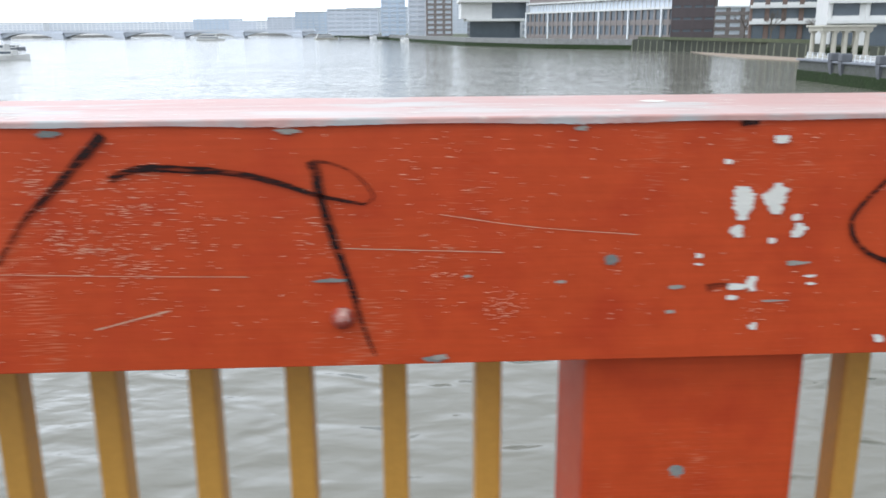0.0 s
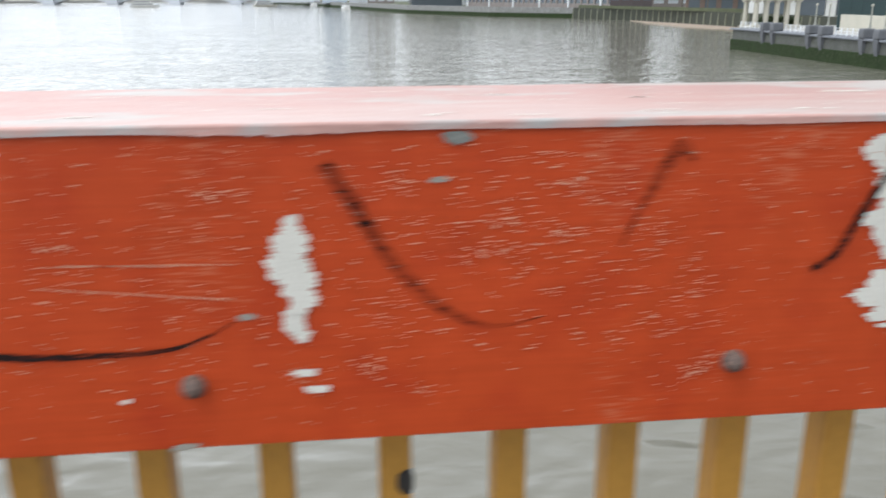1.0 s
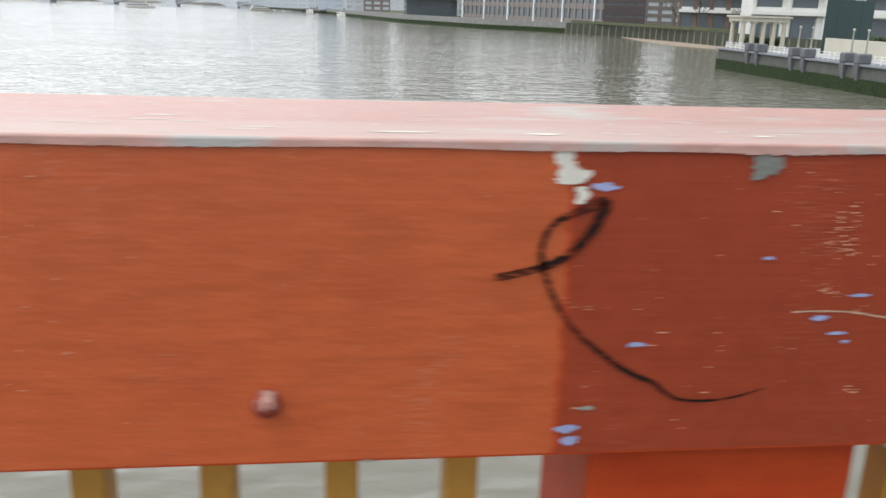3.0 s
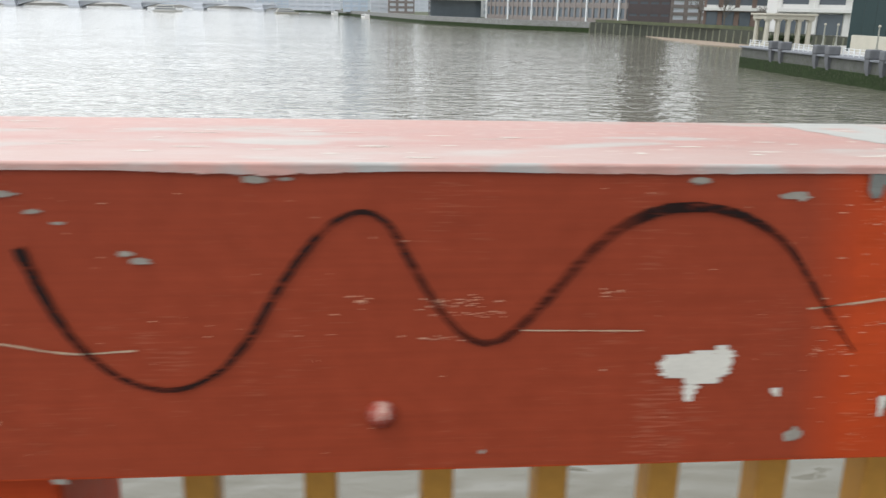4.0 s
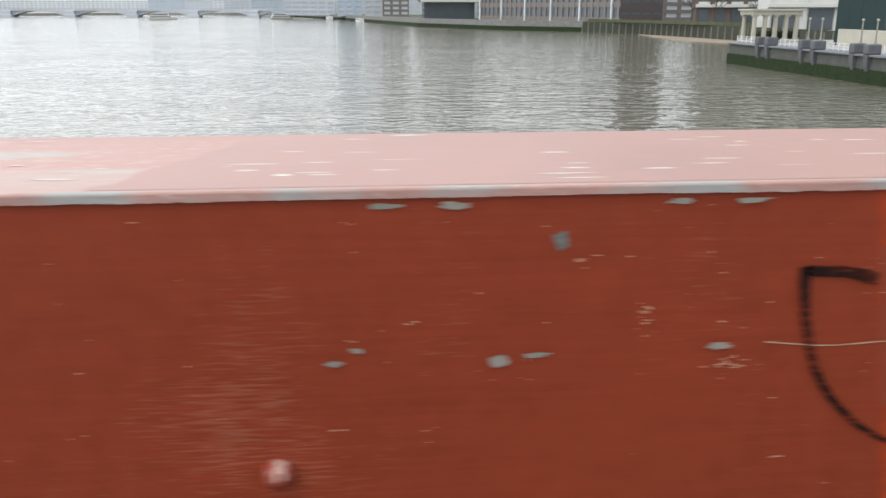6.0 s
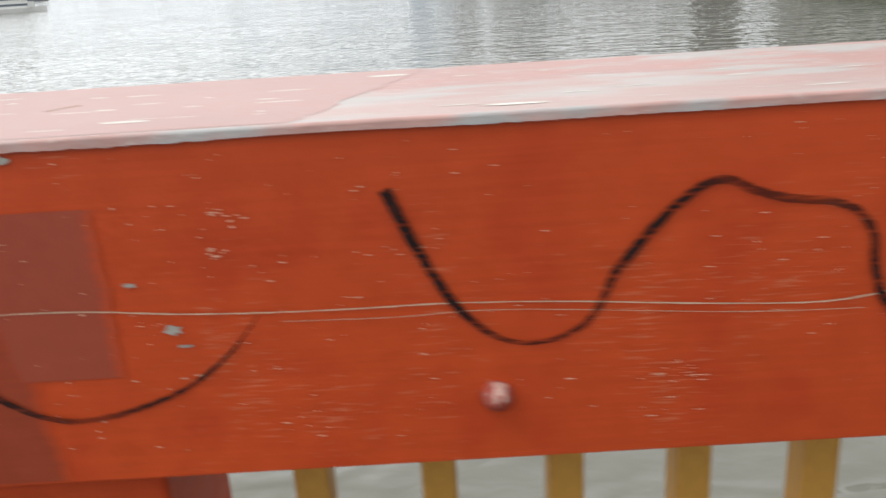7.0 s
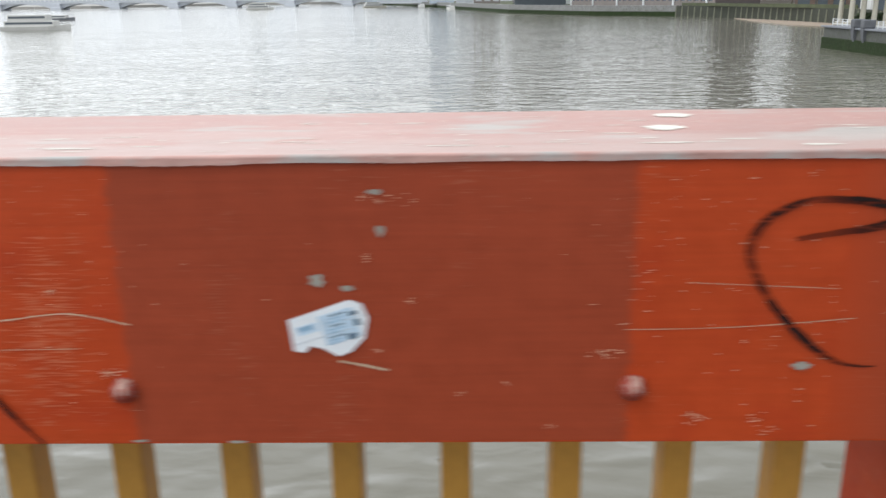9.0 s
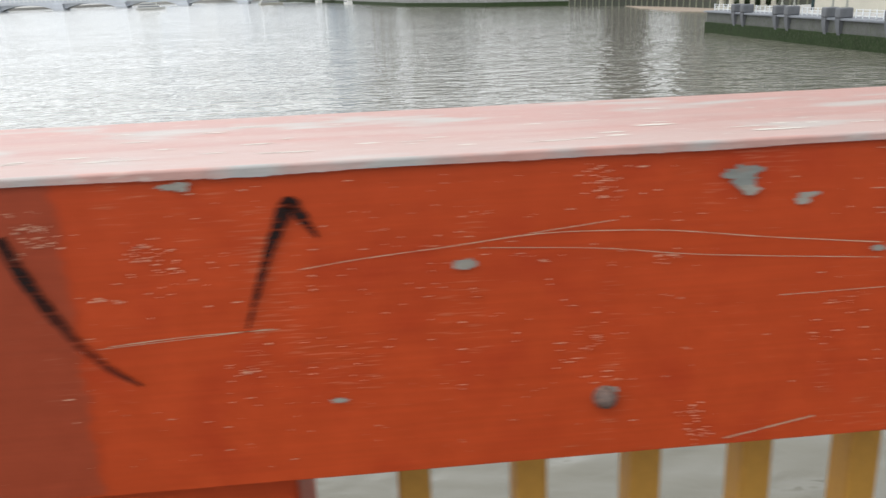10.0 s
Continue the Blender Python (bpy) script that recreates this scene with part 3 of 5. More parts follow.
scrawl((0.791, 1.173, 11.7), (0.809, 1.149, 12.3), (0.826, 1.119, 11.9), (0.849, 1.084, 10.7), (0.878, 1.052, 9.5), (0.903, 1.035, 7.5), (0.928, 1.025, 5.0), (0.953, 1.026, 3.0), (0.979, 1.032, 1.0))
scrawl((1.106, 1.168, 4.0), (1.094, 1.181, 13.0), (1.082, 1.166, 11.0), (1.069, 1.142, 7.4), (1.056, 1.117, 4.0), (1.045, 1.094, 1.6))
scrawl((1.225, 1.066, 6.3), (1.246, 1.080, 6.7), (1.261, 1.108, 7.2), (1.278, 1.140, 6.8), (1.296, 1.166, 7.2), (1.309, 1.177, 6.8), (1.318, 1.170, 7.2), (1.335, 1.138, 6.3), (1.357, 1.104, 5.7), (1.385, 1.075, 5.2), (1.409, 1.054, 4.5), (1.433, 1.047, 6.0), (1.461, 1.054, 6.7), (1.494, 1.075, 7.1), (1.526, 1.105, 7.6), (1.557, 1.140, 7.1), (1.588, 1.165, 6.7), (1.620, 1.180, 6.2), (1.662, 1.192, 5.7))
scrawl((1.667, 1.177, 7.2), (1.696, 1.178, 7.7), (1.734, 1.176, 8.1), (1.773, 1.173, 7.4), (1.821, 1.165, 6.3), (1.868, 1.152, 5.2), (1.901, 1.139, 4.6), (1.936, 1.124, 3.2), (1.967, 1.111, 1.5))
scrawl((1.924, 1.167, 6.7), (1.928, 1.143, 7.2), (1.936, 1.114, 7.5), (1.949, 1.070, 6.4), (1.964, 1.034, 6.1), (1.979, 1.000, 5.6), (1.995, 0.966, 5.1))
scrawl((2.514, 1.090, 6.5), (2.535, 1.094, 7.1), (2.559, 1.101, 7.5), (2.577, 1.111, 7.5), (2.594, 1.130, 8.5), (2.604, 1.154, 10.5), (2.586, 1.149, 8.4), (2.563, 1.138, 5.0), (2.553, 1.121, 4.7), (2.554, 1.101, 4.5), (2.566, 1.071, 4.5), (2.583, 1.045, 4.9), (2.614, 1.018, 5.2), (2.639, 1.001, 5.0), (2.662, 0.991, 4.4))
scrawl((2.662, 0.991, 4.4), (2.684, 0.975, 2.9), (2.712, 0.972, 2.6), (2.740, 0.975, 2.0), (2.767, 0.983, 0.9))
scrawl((2.893, 1.135, 9.9), (2.903, 1.109, 8.6), (2.917, 1.075, 7.4), (2.937, 1.044, 6.1), (2.963, 1.020, 4.9), (2.991, 1.008, 4.8), (3.019, 1.008, 4.8), (3.049, 1.024, 5.3), (3.074, 1.052, 6.5), (3.095, 1.088, 6.5), (3.119, 1.125, 6.0), (3.143, 1.152, 5.6), (3.162, 1.163, 4.9), (3.178, 1.164, 4.8), (3.195, 1.152, 5.0), (3.209, 1.127, 5.7), (3.229, 1.092, 5.7), (3.250, 1.063, 6.0), (3.270, 1.048, 6.4), (3.290, 1.048, 6.9), (3.310, 1.062, 7.7), (3.338, 1.093, 8.6), (3.371, 1.132, 9.3), (3.404, 1.157, 9.7), (3.438, 1.168, 9.6), (3.473, 1.168, 8.7), (3.509, 1.158, 7.5), (3.543, 1.136, 5.9), (3.569, 1.104, 4.0), (3.596, 1.066, 2.8), (3.623, 1.032, 1.6))
scrawl((3.737, 1.074, 1.5), (3.748, 1.091, 5.1), (3.771, 1.122, 6.4), (3.793, 1.153, 7.9), (3.811, 1.171, 7.7), (3.822, 1.174, 7.1), (3.839, 1.164, 5.2), (3.865, 1.143, 2.0))
scrawl((3.990, 1.147, 6.8), (4.006, 1.153, 7.6), (4.039, 1.155, 8.9), (4.073, 1.148, 9.4), (4.107, 1.139, 9.4), (4.141, 1.129, 9.4), (4.177, 1.117, 8.1), (4.208, 1.105, 5.8), (4.229, 1.101, 4.5), (4.235, 1.113, 7.2), (4.227, 1.126, 9.3), (4.225, 1.104, 10.8), (4.237, 1.075, 8.6), (4.251, 1.036, 8.6), (4.266, 0.995, 8.1), (4.284, 0.953, 7.2), (4.295, 0.928, 5.0))
scrawl((5.310, 1.126, 11.9), (5.287, 1.132, 9.6), (5.250, 1.135, 8.0))
scrawl((5.249, 1.138, 8.8), (5.252, 1.109, 8.3), (5.260, 1.073, 7.7), (5.274, 1.040, 7.2), (5.298, 1.011, 6.2), (5.328, 0.989, 5.2), (5.358, 0.979, 5.2), (5.389, 0.980, 4.9), (5.425, 0.989, 4.3), (5.461, 1.004, 3.6), (5.492, 1.027, 2.6), (5.509, 1.045, 1.8), (5.522, 1.061, 0.9))
scrawl((5.626, 1.154, 9.4), (5.636, 1.130, 8.4), (5.651, 1.098, 7.5), (5.670, 1.064, 6.6), (5.695, 1.037, 5.5), (5.721, 1.025, 4.1), (5.748, 1.026, 4.1), (5.770, 1.036, 5.1), (5.783, 1.052, 6.1), (5.796, 1.079, 7.5), (5.817, 1.105, 7.2), (5.841, 1.130, 6.8), (5.862, 1.144, 6.4), (5.878, 1.146, 6.8), (5.900, 1.136, 6.4), (5.925, 1.129, 6.7), (5.955, 1.125, 6.1), (5.976, 1.116, 6.0), (5.989, 1.098, 6.5), (5.993, 1.071, 6.7), (6.002, 1.046, 7.3), (6.022, 1.026, 7.3), (6.047, 1.034, 7.4), (6.071, 1.056, 7.6), (6.103, 1.093, 7.9), (6.138, 1.119, 7.3), (6.177, 1.139, 7.0), (6.214, 1.143, 7.0), (6.239, 1.133, 6.6), (6.264, 1.110, 5.5), (6.288, 1.083, 4.6), (6.324, 1.055, 3.4), (6.362, 1.038, 4.5), (6.396, 1.042, 5.9), (6.424, 1.067, 6.9), (6.453, 1.105, 8.3), (6.475, 1.146, 9.6), (6.492, 1.172, 10.1), (6.508, 1.182, 8.3), (6.535, 1.175, 6.9), (6.574, 1.155, 5.7), (6.619, 1.132, 3.8), (6.653, 1.120, 1.7))
scrawl((6.685, 1.170, 8.8), (6.689, 1.124, 10.2), (6.698, 1.078, 9.6), (6.710, 1.035, 9.0), (6.731, 0.985, 7.2), (6.758, 0.946, 4.3), (6.780, 0.921, 1.9))
scrawl((6.689, 1.160, 4.4), (6.705, 1.148, 1.7))
scrawl((7.492, 1.125, 4.8), (7.530, 1.131, 6.1), (7.564, 1.136, 8.4), (7.588, 1.145, 11.3), (7.593, 1.152, 10.0), (7.569, 1.156, 8.3), (7.532, 1.161, 6.7), (7.499, 1.160, 6.7), (7.470, 1.148, 7.6), (7.454, 1.129, 8.6), (7.452, 1.107, 8.6), (7.464, 1.081, 7.5), (7.486, 1.051, 6.7), (7.513, 1.024, 7.0), (7.537, 1.007, 5.1), (7.557, 1.001, 3.2), (7.577, 1.000, 1.5))
scrawl((7.728, 1.159, 9.5), (7.737, 1.133, 10.8), (7.752, 1.102, 9.9), (7.773, 1.067, 8.8), (7.794, 1.043, 6.3), (7.819, 1.024, 2.1))
scrawl((7.974, 1.144, 2.4), (7.962, 1.163, 9.5), (7.953, 1.174, 12.0), (7.943, 1.154, 10.0), (7.933, 1.132, 7.0), (7.921, 1.099, 5.0), (7.911, 1.069, 2.0))
scrawl((0.228, 1.006, 10.3), (0.239, 1.009, 6.9), (0.254, 1.010, 3.5))
scrawl((0.253, 1.195, 6.3), (0.273, 1.197, 5.2))
scratch((-0.187, 1.061, 1.6), (-0.098, 1.057, 1.6), (-0.009, 1.053, 1.6))
scratch((-0.079, 1.098, 1.2), (0.023, 1.082, 1.3), (0.145, 1.071, 1.3))
scratch((-0.569, 1.038, 1.2), (-0.413, 1.033, 1.2), (-0.295, 1.030, 1.3))
scratch((-0.469, 0.971, 2.5), (-0.385, 0.992, 2.5))
scratch((0.556, 1.092, 0.9), (0.641, 1.091, 0.9), (0.718, 1.089, 1.0))
scratch((1.334, 1.064, 0.9), (1.390, 1.060, 0.9))
scratch((0.554, 1.074, 1.1), (0.623, 1.067, 1.2), (0.711, 1.058, 1.2))
scratch((0.576, 1.093, 1.1), (0.667, 1.089, 1.2))
scratch((3.575, 1.074, 2.4), (3.626, 1.081, 2.2), (3.677, 1.087, 2.4), (3.724, 1.089, 2.4), (3.777, 1.086, 2.4), (3.826, 1.080, 2.5), (3.895, 1.073, 2.4), (3.961, 1.066, 2.5), (4.032, 1.057, 2.6), (4.064, 1.054, 2.1), (4.152, 1.047, 2.2))
scratch((3.935, 1.052, 1.1), (4.063, 1.041, 1.1), (4.198, 1.033, 1.2), (4.374, 1.021, 1.2))
scratch((4.266, 1.052, 1.9), (4.318, 1.053, 1.9), (4.382, 1.057, 1.9))
scratch((3.887, 1.132, 1.0), (3.993, 1.131, 1.0))
scratch((4.064, 1.076, 0.9), (4.152, 1.070, 0.9), (4.243, 1.058, 0.9))
scratch((3.573, 1.075, 1.6), (3.610, 1.078, 1.6), (3.646, 1.082, 1.6))
scratch((2.785, 1.056, 3.2), (2.831, 1.056, 3.3), (2.873, 1.050, 3.3), (2.925, 1.041, 3.5), (2.979, 1.043, 3.3))
scratch((3.311, 1.057, 2.2), (3.365, 1.056, 2.2), (3.420, 1.055, 2.2))
scratch((3.644, 1.059, 1.0), (3.749, 1.063, 0.9))
scratch((5.224, 1.076, 1.8), (5.276, 1.071, 1.8), (5.330, 1.073, 1.8), (5.394, 1.071, 1.9), (5.463, 1.065, 2.0), (5.531, 1.062, 2.0), (5.605, 1.061, 2.0), (5.670, 1.061, 1.9), (5.757, 1.057, 2.0), (5.844, 1.050, 1.9), (5.923, 1.045, 2.0), (5.970, 1.045, 2.4), (6.023, 1.053, 2.4), (6.078, 1.067, 2.3), (6.121, 1.072, 2.4), (6.174, 1.072, 2.4), (6.222, 1.067, 2.5), (6.270, 1.055, 2.4), (6.323, 1.038, 2.5), (6.378, 1.024, 2.5), (6.451, 1.020, 2.5), (6.525, 1.021, 2.6), (6.594, 1.027, 2.6), (6.651, 1.036, 2.6), (6.709, 1.046, 2.6), (6.767, 1.052, 2.6), (6.796, 1.056, 2.4), (6.828, 1.057, 2.4), (6.878, 1.046, 2.4))
scratch((5.539, 1.054, 0.8), (5.626, 1.052, 0.9), (5.713, 1.053, 0.9), (5.888, 1.040, 0.9), (5.989, 1.037, 0.9))
scratch((6.127, 1.039, 1.2), (6.203, 1.042, 1.2), (6.280, 1.049, 1.2))
scratch((6.606, 1.022, 1.2), (6.711, 1.021, 1.2), (6.829, 1.022, 1.2))
scratch((7.343, 1.038, 1.2), (7.446, 1.040, 1.2), (7.554, 1.048, 1.3))
scratch((7.798, 1.061, 1.3), (7.864, 1.065, 1.2), (7.935, 1.066, 1.3))
scratch((7.397, 1.084, 1.0), (7.536, 1.077, 1.0))
scratch((7.957, 1.117, 1.2), (8.009, 1.123, 1.1), (8.084, 1.129, 1.1), (8.155, 1.135, 1.2), (8.218, 1.134, 1.2), (8.277, 1.130, 1.3), (8.352, 1.120, 1.2), (8.461, 1.108, 1.3))
scratch((8.108, 1.126, 1.0), (8.209, 1.119, 1.0), (8.303, 1.107, 1.1), (8.463, 1.094, 1.1))
scratch((7.786, 1.059, 0.9), (7.860, 1.063, 0.9), (7.930, 1.067, 1.0))
scratch((8.330, 0.927, 2.2), (8.372, 0.935, 2.2), (8.415, 0.943, 2.2))
scratch((8.151, 1.136, 1.0), (8.223, 1.143, 1.0))
scratch((8.372, 1.065, 1.0), (8.471, 1.066, 1.0))
scratch((7.074, 1.008, 3.7), (7.095, 1.004, 3.9), (7.120, 0.998, 3.7))
scratch((5.391, 1.225, 1.2), (5.418, 1.228, 1.2))
peel((3.612, 1.184), (3.616, 1.177), (3.624, 1.179), (3.627, 1.186), (3.640, 1.182), (3.655, 1.187), (3.675, 1.186), (3.700, 1.191), (3.722, 1.192), (3.730, 1.199))
peel((3.797, 1.199), (3.802, 1.190), (3.838, 1.191), (3.862, 1.191), (3.868, 1.180), (3.897, 1.180), (3.903, 1.186), (3.925, 1.186), (3.932, 1.199))
peel((4.070, 1.199), (4.090, 1.182), (4.128, 1.179), (4.160, 1.180), (4.190, 1.187), (4.235, 1.186), (4.263, 1.183), (4.269, 1.170), (4.284, 1.174), (4.298, 1.177), (4.330, 1.175), (4.345, 1.168), (4.352, 1.178), (4.377, 1.192), (4.400, 1.193), (4.412, 1.191), (4.430, 1.178), (4.440, 1.168), (4.455, 1.169), (4.465, 1.177), (4.478, 1.174), (4.484, 1.163), (4.500, 1.164), (4.507, 1.176), (4.515, 1.168), (4.532, 1.169), (4.545, 1.180), (4.570, 1.184), (4.590, 1.199))
chip(0.264, 1.105, 28, 39, M_PRIMER)
chip(0.300, 1.110, 30, 36, M_PRIMER)
chip(0.299, 1.177, 20, 9, M_PRIMER)
chip(0.260, 1.073, 15, 15, M_PRIMER)
chip(0.328, 1.073, 19, 17, M_PRIMER)
chip(0.326, 1.088, 20, 8, M_PRIMER)
chip(0.301, 1.061, 13, 7, M_PRIMER)
chip(0.282, 1.010, 18, 18, M_PRIMER)
chip(0.262, 1.007, 23, 8, M_PRIMER)
chip(0.259, 0.994, 15, 6, M_PRIMER)
chip(0.288, 0.958, 13, 9, M_PRIMER)
chip(0.216, 1.045, 11, 6, M_PRIMER)
chip(0.216, 1.035, 12, 4, M_PRIMER)
chip(0.350, 1.018, 16, 4, M_PRIMER)
chip(0.350, 1.009, 14, 4, M_PRIMER)
chip(0.763, 1.082, 37, 78, M_PRIMER)
chip(0.767, 1.034, 24, 36, M_PRIMER)
chip(0.762, 1.116, 17, 29, M_PRIMER)
chip(0.767, 0.988, 27, 7, M_PRIMER)
chip(0.778, 0.972, 24, 7, M_PRIMER)
chip(0.616, 0.969, 11, 5, M_PRIMER)
chip(0.441, 0.939, 16, 10, M_PRIMER)
chip(0.455, 1.097, 13, 5, M_PRIMER)
chip(0.533, 1.184, 12, 5, M_PRIMER)
chip(0.240, 1.153, 12, 6, M_PRIMER)
chip(0.115, 1.042, 17, 14, M_GREY)
chip(0.333, 1.034, 32, 6, M_GREY)
chip(0.192, 1.008, 23, 5, M_GREY)
chip(0.187, 0.978, 12, 5, M_GREY)
chip(0.309, 0.989, 38, 3, M_GREY)
chip(0.057, 1.017, 13, 4, M_GREY)
chip(0.659, 0.922, 20, 7, M_GREY)
chip(0.209, 0.772, 20, 18, M_GREY)
chip(0.722, 1.042, 14, 7, M_GREY)
chip(0.076, 1.196, 16, 6, M_GREY)
chip(-0.049, 1.026, 13, 4, M_GREY)
chip(-0.080, 0.929, 20, 8, M_GREY)
chip(-0.517, 1.136, 24, 36, M_PINK)
chip(-0.488, 1.079, 42, 24, M_PINK)
chip(-0.412, 1.110, 48, 8, M_PINK)
chip(-0.008, 0.990, 39, 32, M_PINK)
chip(-0.388, 0.959, 13, 4, M_PINK)
chip(-0.424, 1.046, 38, 11, M_PINK)
chip(-0.079, 1.028, 23, 3, M_PINK)
chip(-0.465, 1.066, 54, 14, M_PINK)
chip(-0.495, 1.195, 25, 9, M_GREY)
chip(-0.242, 1.196, 30, 6, M_GREY)
chip(-0.087, 0.926, 30, 8, M_GREY)
chip(-0.204, 1.024, 37, 6, M_GREY)
chip(0.902, 1.192, 24, 14, M_GREY)
chip(0.886, 1.157, 18, 7, M_GREY)
chip(0.722, 1.042, 15, 7, M_GREY)
chip(0.662, 0.923, 22, 7, M_GREY)
chip(0.851, 1.152, 29, 14, M_PINK)
chip(0.941, 1.120, 28, 11, M_PINK)
chip(0.927, 1.091, 57, 17, M_PINK)
chip(0.999, 1.151, 30, 12, M_PINK)
chip(0.996, 1.109, 25, 15, M_PINK)
chip(0.828, 0.990, 25, 20, M_PINK)
chip(1.116, 0.972, 16, 19, M_PINK)
chip(1.140, 0.985, 22, 10, M_PINK)
chip(0.700, 1.149, 32, 11, M_PINK)
chip(0.567, 1.108, 36, 8, M_PINK)
chip(0.868, 0.966, 30, 8, M_PINK)
chip(0.764, 0.988, 25, 12, M_PINK)
chip(1.296, 1.107, 59, 68, M_PRIMER)
chip(1.291, 1.148, 36, 50, M_PRIMER)
chip(1.280, 1.173, 30, 30, M_PRIMER)
chip(1.325, 1.181, 20, 14, M_PRIMER)
chip(1.384, 1.181, 38, 19, M_PRIMER)
chip(1.422, 1.189, 39, 20, M_PRIMER)
chip(1.384, 1.154, 27, 27, M_PRIMER)
chip(1.382, 1.122, 43, 47, M_PRIMER)
chip(1.394, 1.089, 28, 24, M_PRIMER)
chip(1.292, 1.045, 68, 36, M_PRIMER)
chip(1.299, 1.024, 38, 24, M_PRIMER)
chip(1.336, 1.052, 24, 33, M_PRIMER)
chip(1.421, 1.034, 43, 19, M_PRIMER)
chip(1.413, 1.059, 38, 12, M_PRIMER)
chip(1.558, 1.113, 29, 23, M_PRIMER)
chip(1.508, 1.033, 20, 20, M_PRIMER)
chip(1.524, 1.017, 20, 7, M_PRIMER)
chip(1.543, 1.004, 22, 16, M_PRIMER)
chip(1.514, 1.139, 25, 6, M_PRIMER)
chip(1.476, 1.094, 27, 7, M_PRIMER)
chip(1.357, 1.014, 17, 9, M_PRIMER)
chip(1.305, 1.008, 19, 5, M_PRIMER)
chip(1.566, 1.060, 20, 4, M_PRIMER)
chip(1.480, 1.060, 17, 4, M_PRIMER)
chip(1.330, 1.082, 27, 32, M_PRIMER)
chip(1.317, 1.120, 27, 41, M_PRIMER)
chip(1.371, 1.156, 31, 7, M_PRIMER)
chip(1.484, 1.173, 21, 6, M_PRIMER)
chip(1.440, 1.127, 32, 4, M_PRIMER)
chip(1.468, 1.007, 18, 6, M_PRIMER)
chip(1.331, 0.982, 14, 4, M_PRIMER)
chip(1.452, 1.032, 24, 8, M_PRIMER)
chip(1.698, 1.107, 42, 16, M_PINK)
chip(1.496, 1.118, 28, 9, M_PINK)
chip(1.651, 1.083, 20, 4, M_PINK)
chip(1.488, 0.994, 30, 9, M_PINK)
chip(1.555, 0.969, 19, 5, M_PINK)
chip(1.421, 1.156, 27, 5, M_PINK)
chip(1.539, 1.088, 24, 5, M_PINK)
chip(1.129, 0.973, 18, 18, M_PINK)
chip(1.612, 1.196, 60, 5, M_GREY)
chip(1.825, 1.196, 50, 6, M_GREY)
chip(1.679, 1.168, 18, 7, M_GREY)
chip(1.770, 1.167, 25, 5, M_GREY)
chip(1.546, 0.925, 26, 4, M_GREY)
chip(1.573, 0.944, 14, 13, M_GREY)
chip(1.762, 1.196, 43, 4, M_GREY)
chip(1.906, 1.196, 18, 8, M_GREY)
chip(1.695, 1.105, 41, 12, M_PINK)
chip(1.694, 1.094, 27, 9, M_PINK)
chip(1.878, 1.075, 24, 4, M_PINK)
chip(1.849, 1.062, 33, 7, M_PINK)
chip(1.913, 1.113, 30, 15, M_PINK)
chip(1.832, 1.124, 27, 9, M_PINK)
chip(1.926, 1.068, 25, 10, M_PINK)
chip(1.878, 1.045, 28, 14, M_PINK)
chip(1.561, 1.061, 24, 4, M_PINK)
chip(1.554, 0.972, 21, 5, M_PINK)
chip(1.824, 1.077, 29, 5, M_PINK)
chip(1.856, 1.105, 29, 6, M_PINK)
chip(1.897, 1.065, 35, 6, M_PINK)
chip(1.790, 1.123, 18, 27, M_PRIMER)
chip(1.791, 1.102, 18, 23, M_PRIMER)
chip(1.648, 1.084, 20, 4, M_PRIMER)
chip(2.568, 1.189, 28, 25, M_PRIMER)
chip(2.573, 1.176, 30, 12, M_PRIMER)
chip(2.583, 1.161, 15, 15, M_PRIMER)
chip(2.603, 1.168, 22, 8, M_BLUEPAINT)
chip(2.644, 1.027, 20, 5, M_BLUEPAINT)
chip(2.585, 0.947, 30, 8, M_BLUEPAINT)
chip(2.589, 0.935, 20, 10, M_BLUEPAINT)
chip(2.409, 0.921, 16, 3, M_GREY)
chip(2.602, 0.967, 14, 5, M_GREY)
chip(2.741, 1.188, 30, 25, M_GREY)
chip(2.867, 1.196, 21, 13, M_GREY)
chip(2.884, 1.179, 27, 6, M_GREY)
chip(2.907, 1.165, 15, 5, M_GREY)
chip(2.926, 1.155, 11, 3, M_GREY)
chip(2.977, 1.129, 12, 6, M_GREY)
chip(2.990, 1.123, 19, 6, M_GREY)
chip(3.084, 1.196, 19, 8, M_GREY)
chip(3.110, 1.193, 12, 4, M_GREY)
chip(3.459, 1.196, 17, 7, M_GREY)
chip(2.906, 0.920, 15, 7, M_GREY)
chip(2.755, 1.106, 11, 4, M_BLUEPAINT)
chip(2.846, 1.071, 22, 4, M_BLUEPAINT)
chip(2.812, 1.050, 17, 6, M_BLUEPAINT)
chip(2.830, 1.035, 19, 4, M_BLUEPAINT)
chip(2.839, 1.027, 10, 4, M_BLUEPAINT)
chip(2.821, 1.141, 18, 23, M_PINK)
chip(2.821, 1.117, 23, 18, M_PINK)
chip(2.816, 1.077, 14, 18, M_PINK)
chip(3.168, 1.084, 18, 11, M_PINK)
chip(3.255, 1.084, 68, 10, M_PINK)
chip(3.272, 1.073, 52, 5, M_PINK)
chip(3.237, 1.051, 47, 5, M_PINK)
chip(2.850, 0.978, 12, 6, M_PINK)
chip(3.387, 1.093, 21, 5, M_PINK)
chip(3.457, 1.020, 40, 23, M_PRIMER)
chip(3.478, 1.019, 53, 33, M_PRIMER)
chip(3.495, 1.028, 23, 25, M_PRIMER)
chip(3.471, 0.999, 23, 29, M_PRIMER)
chip(3.555, 0.991, 9, 6, M_PRIMER)
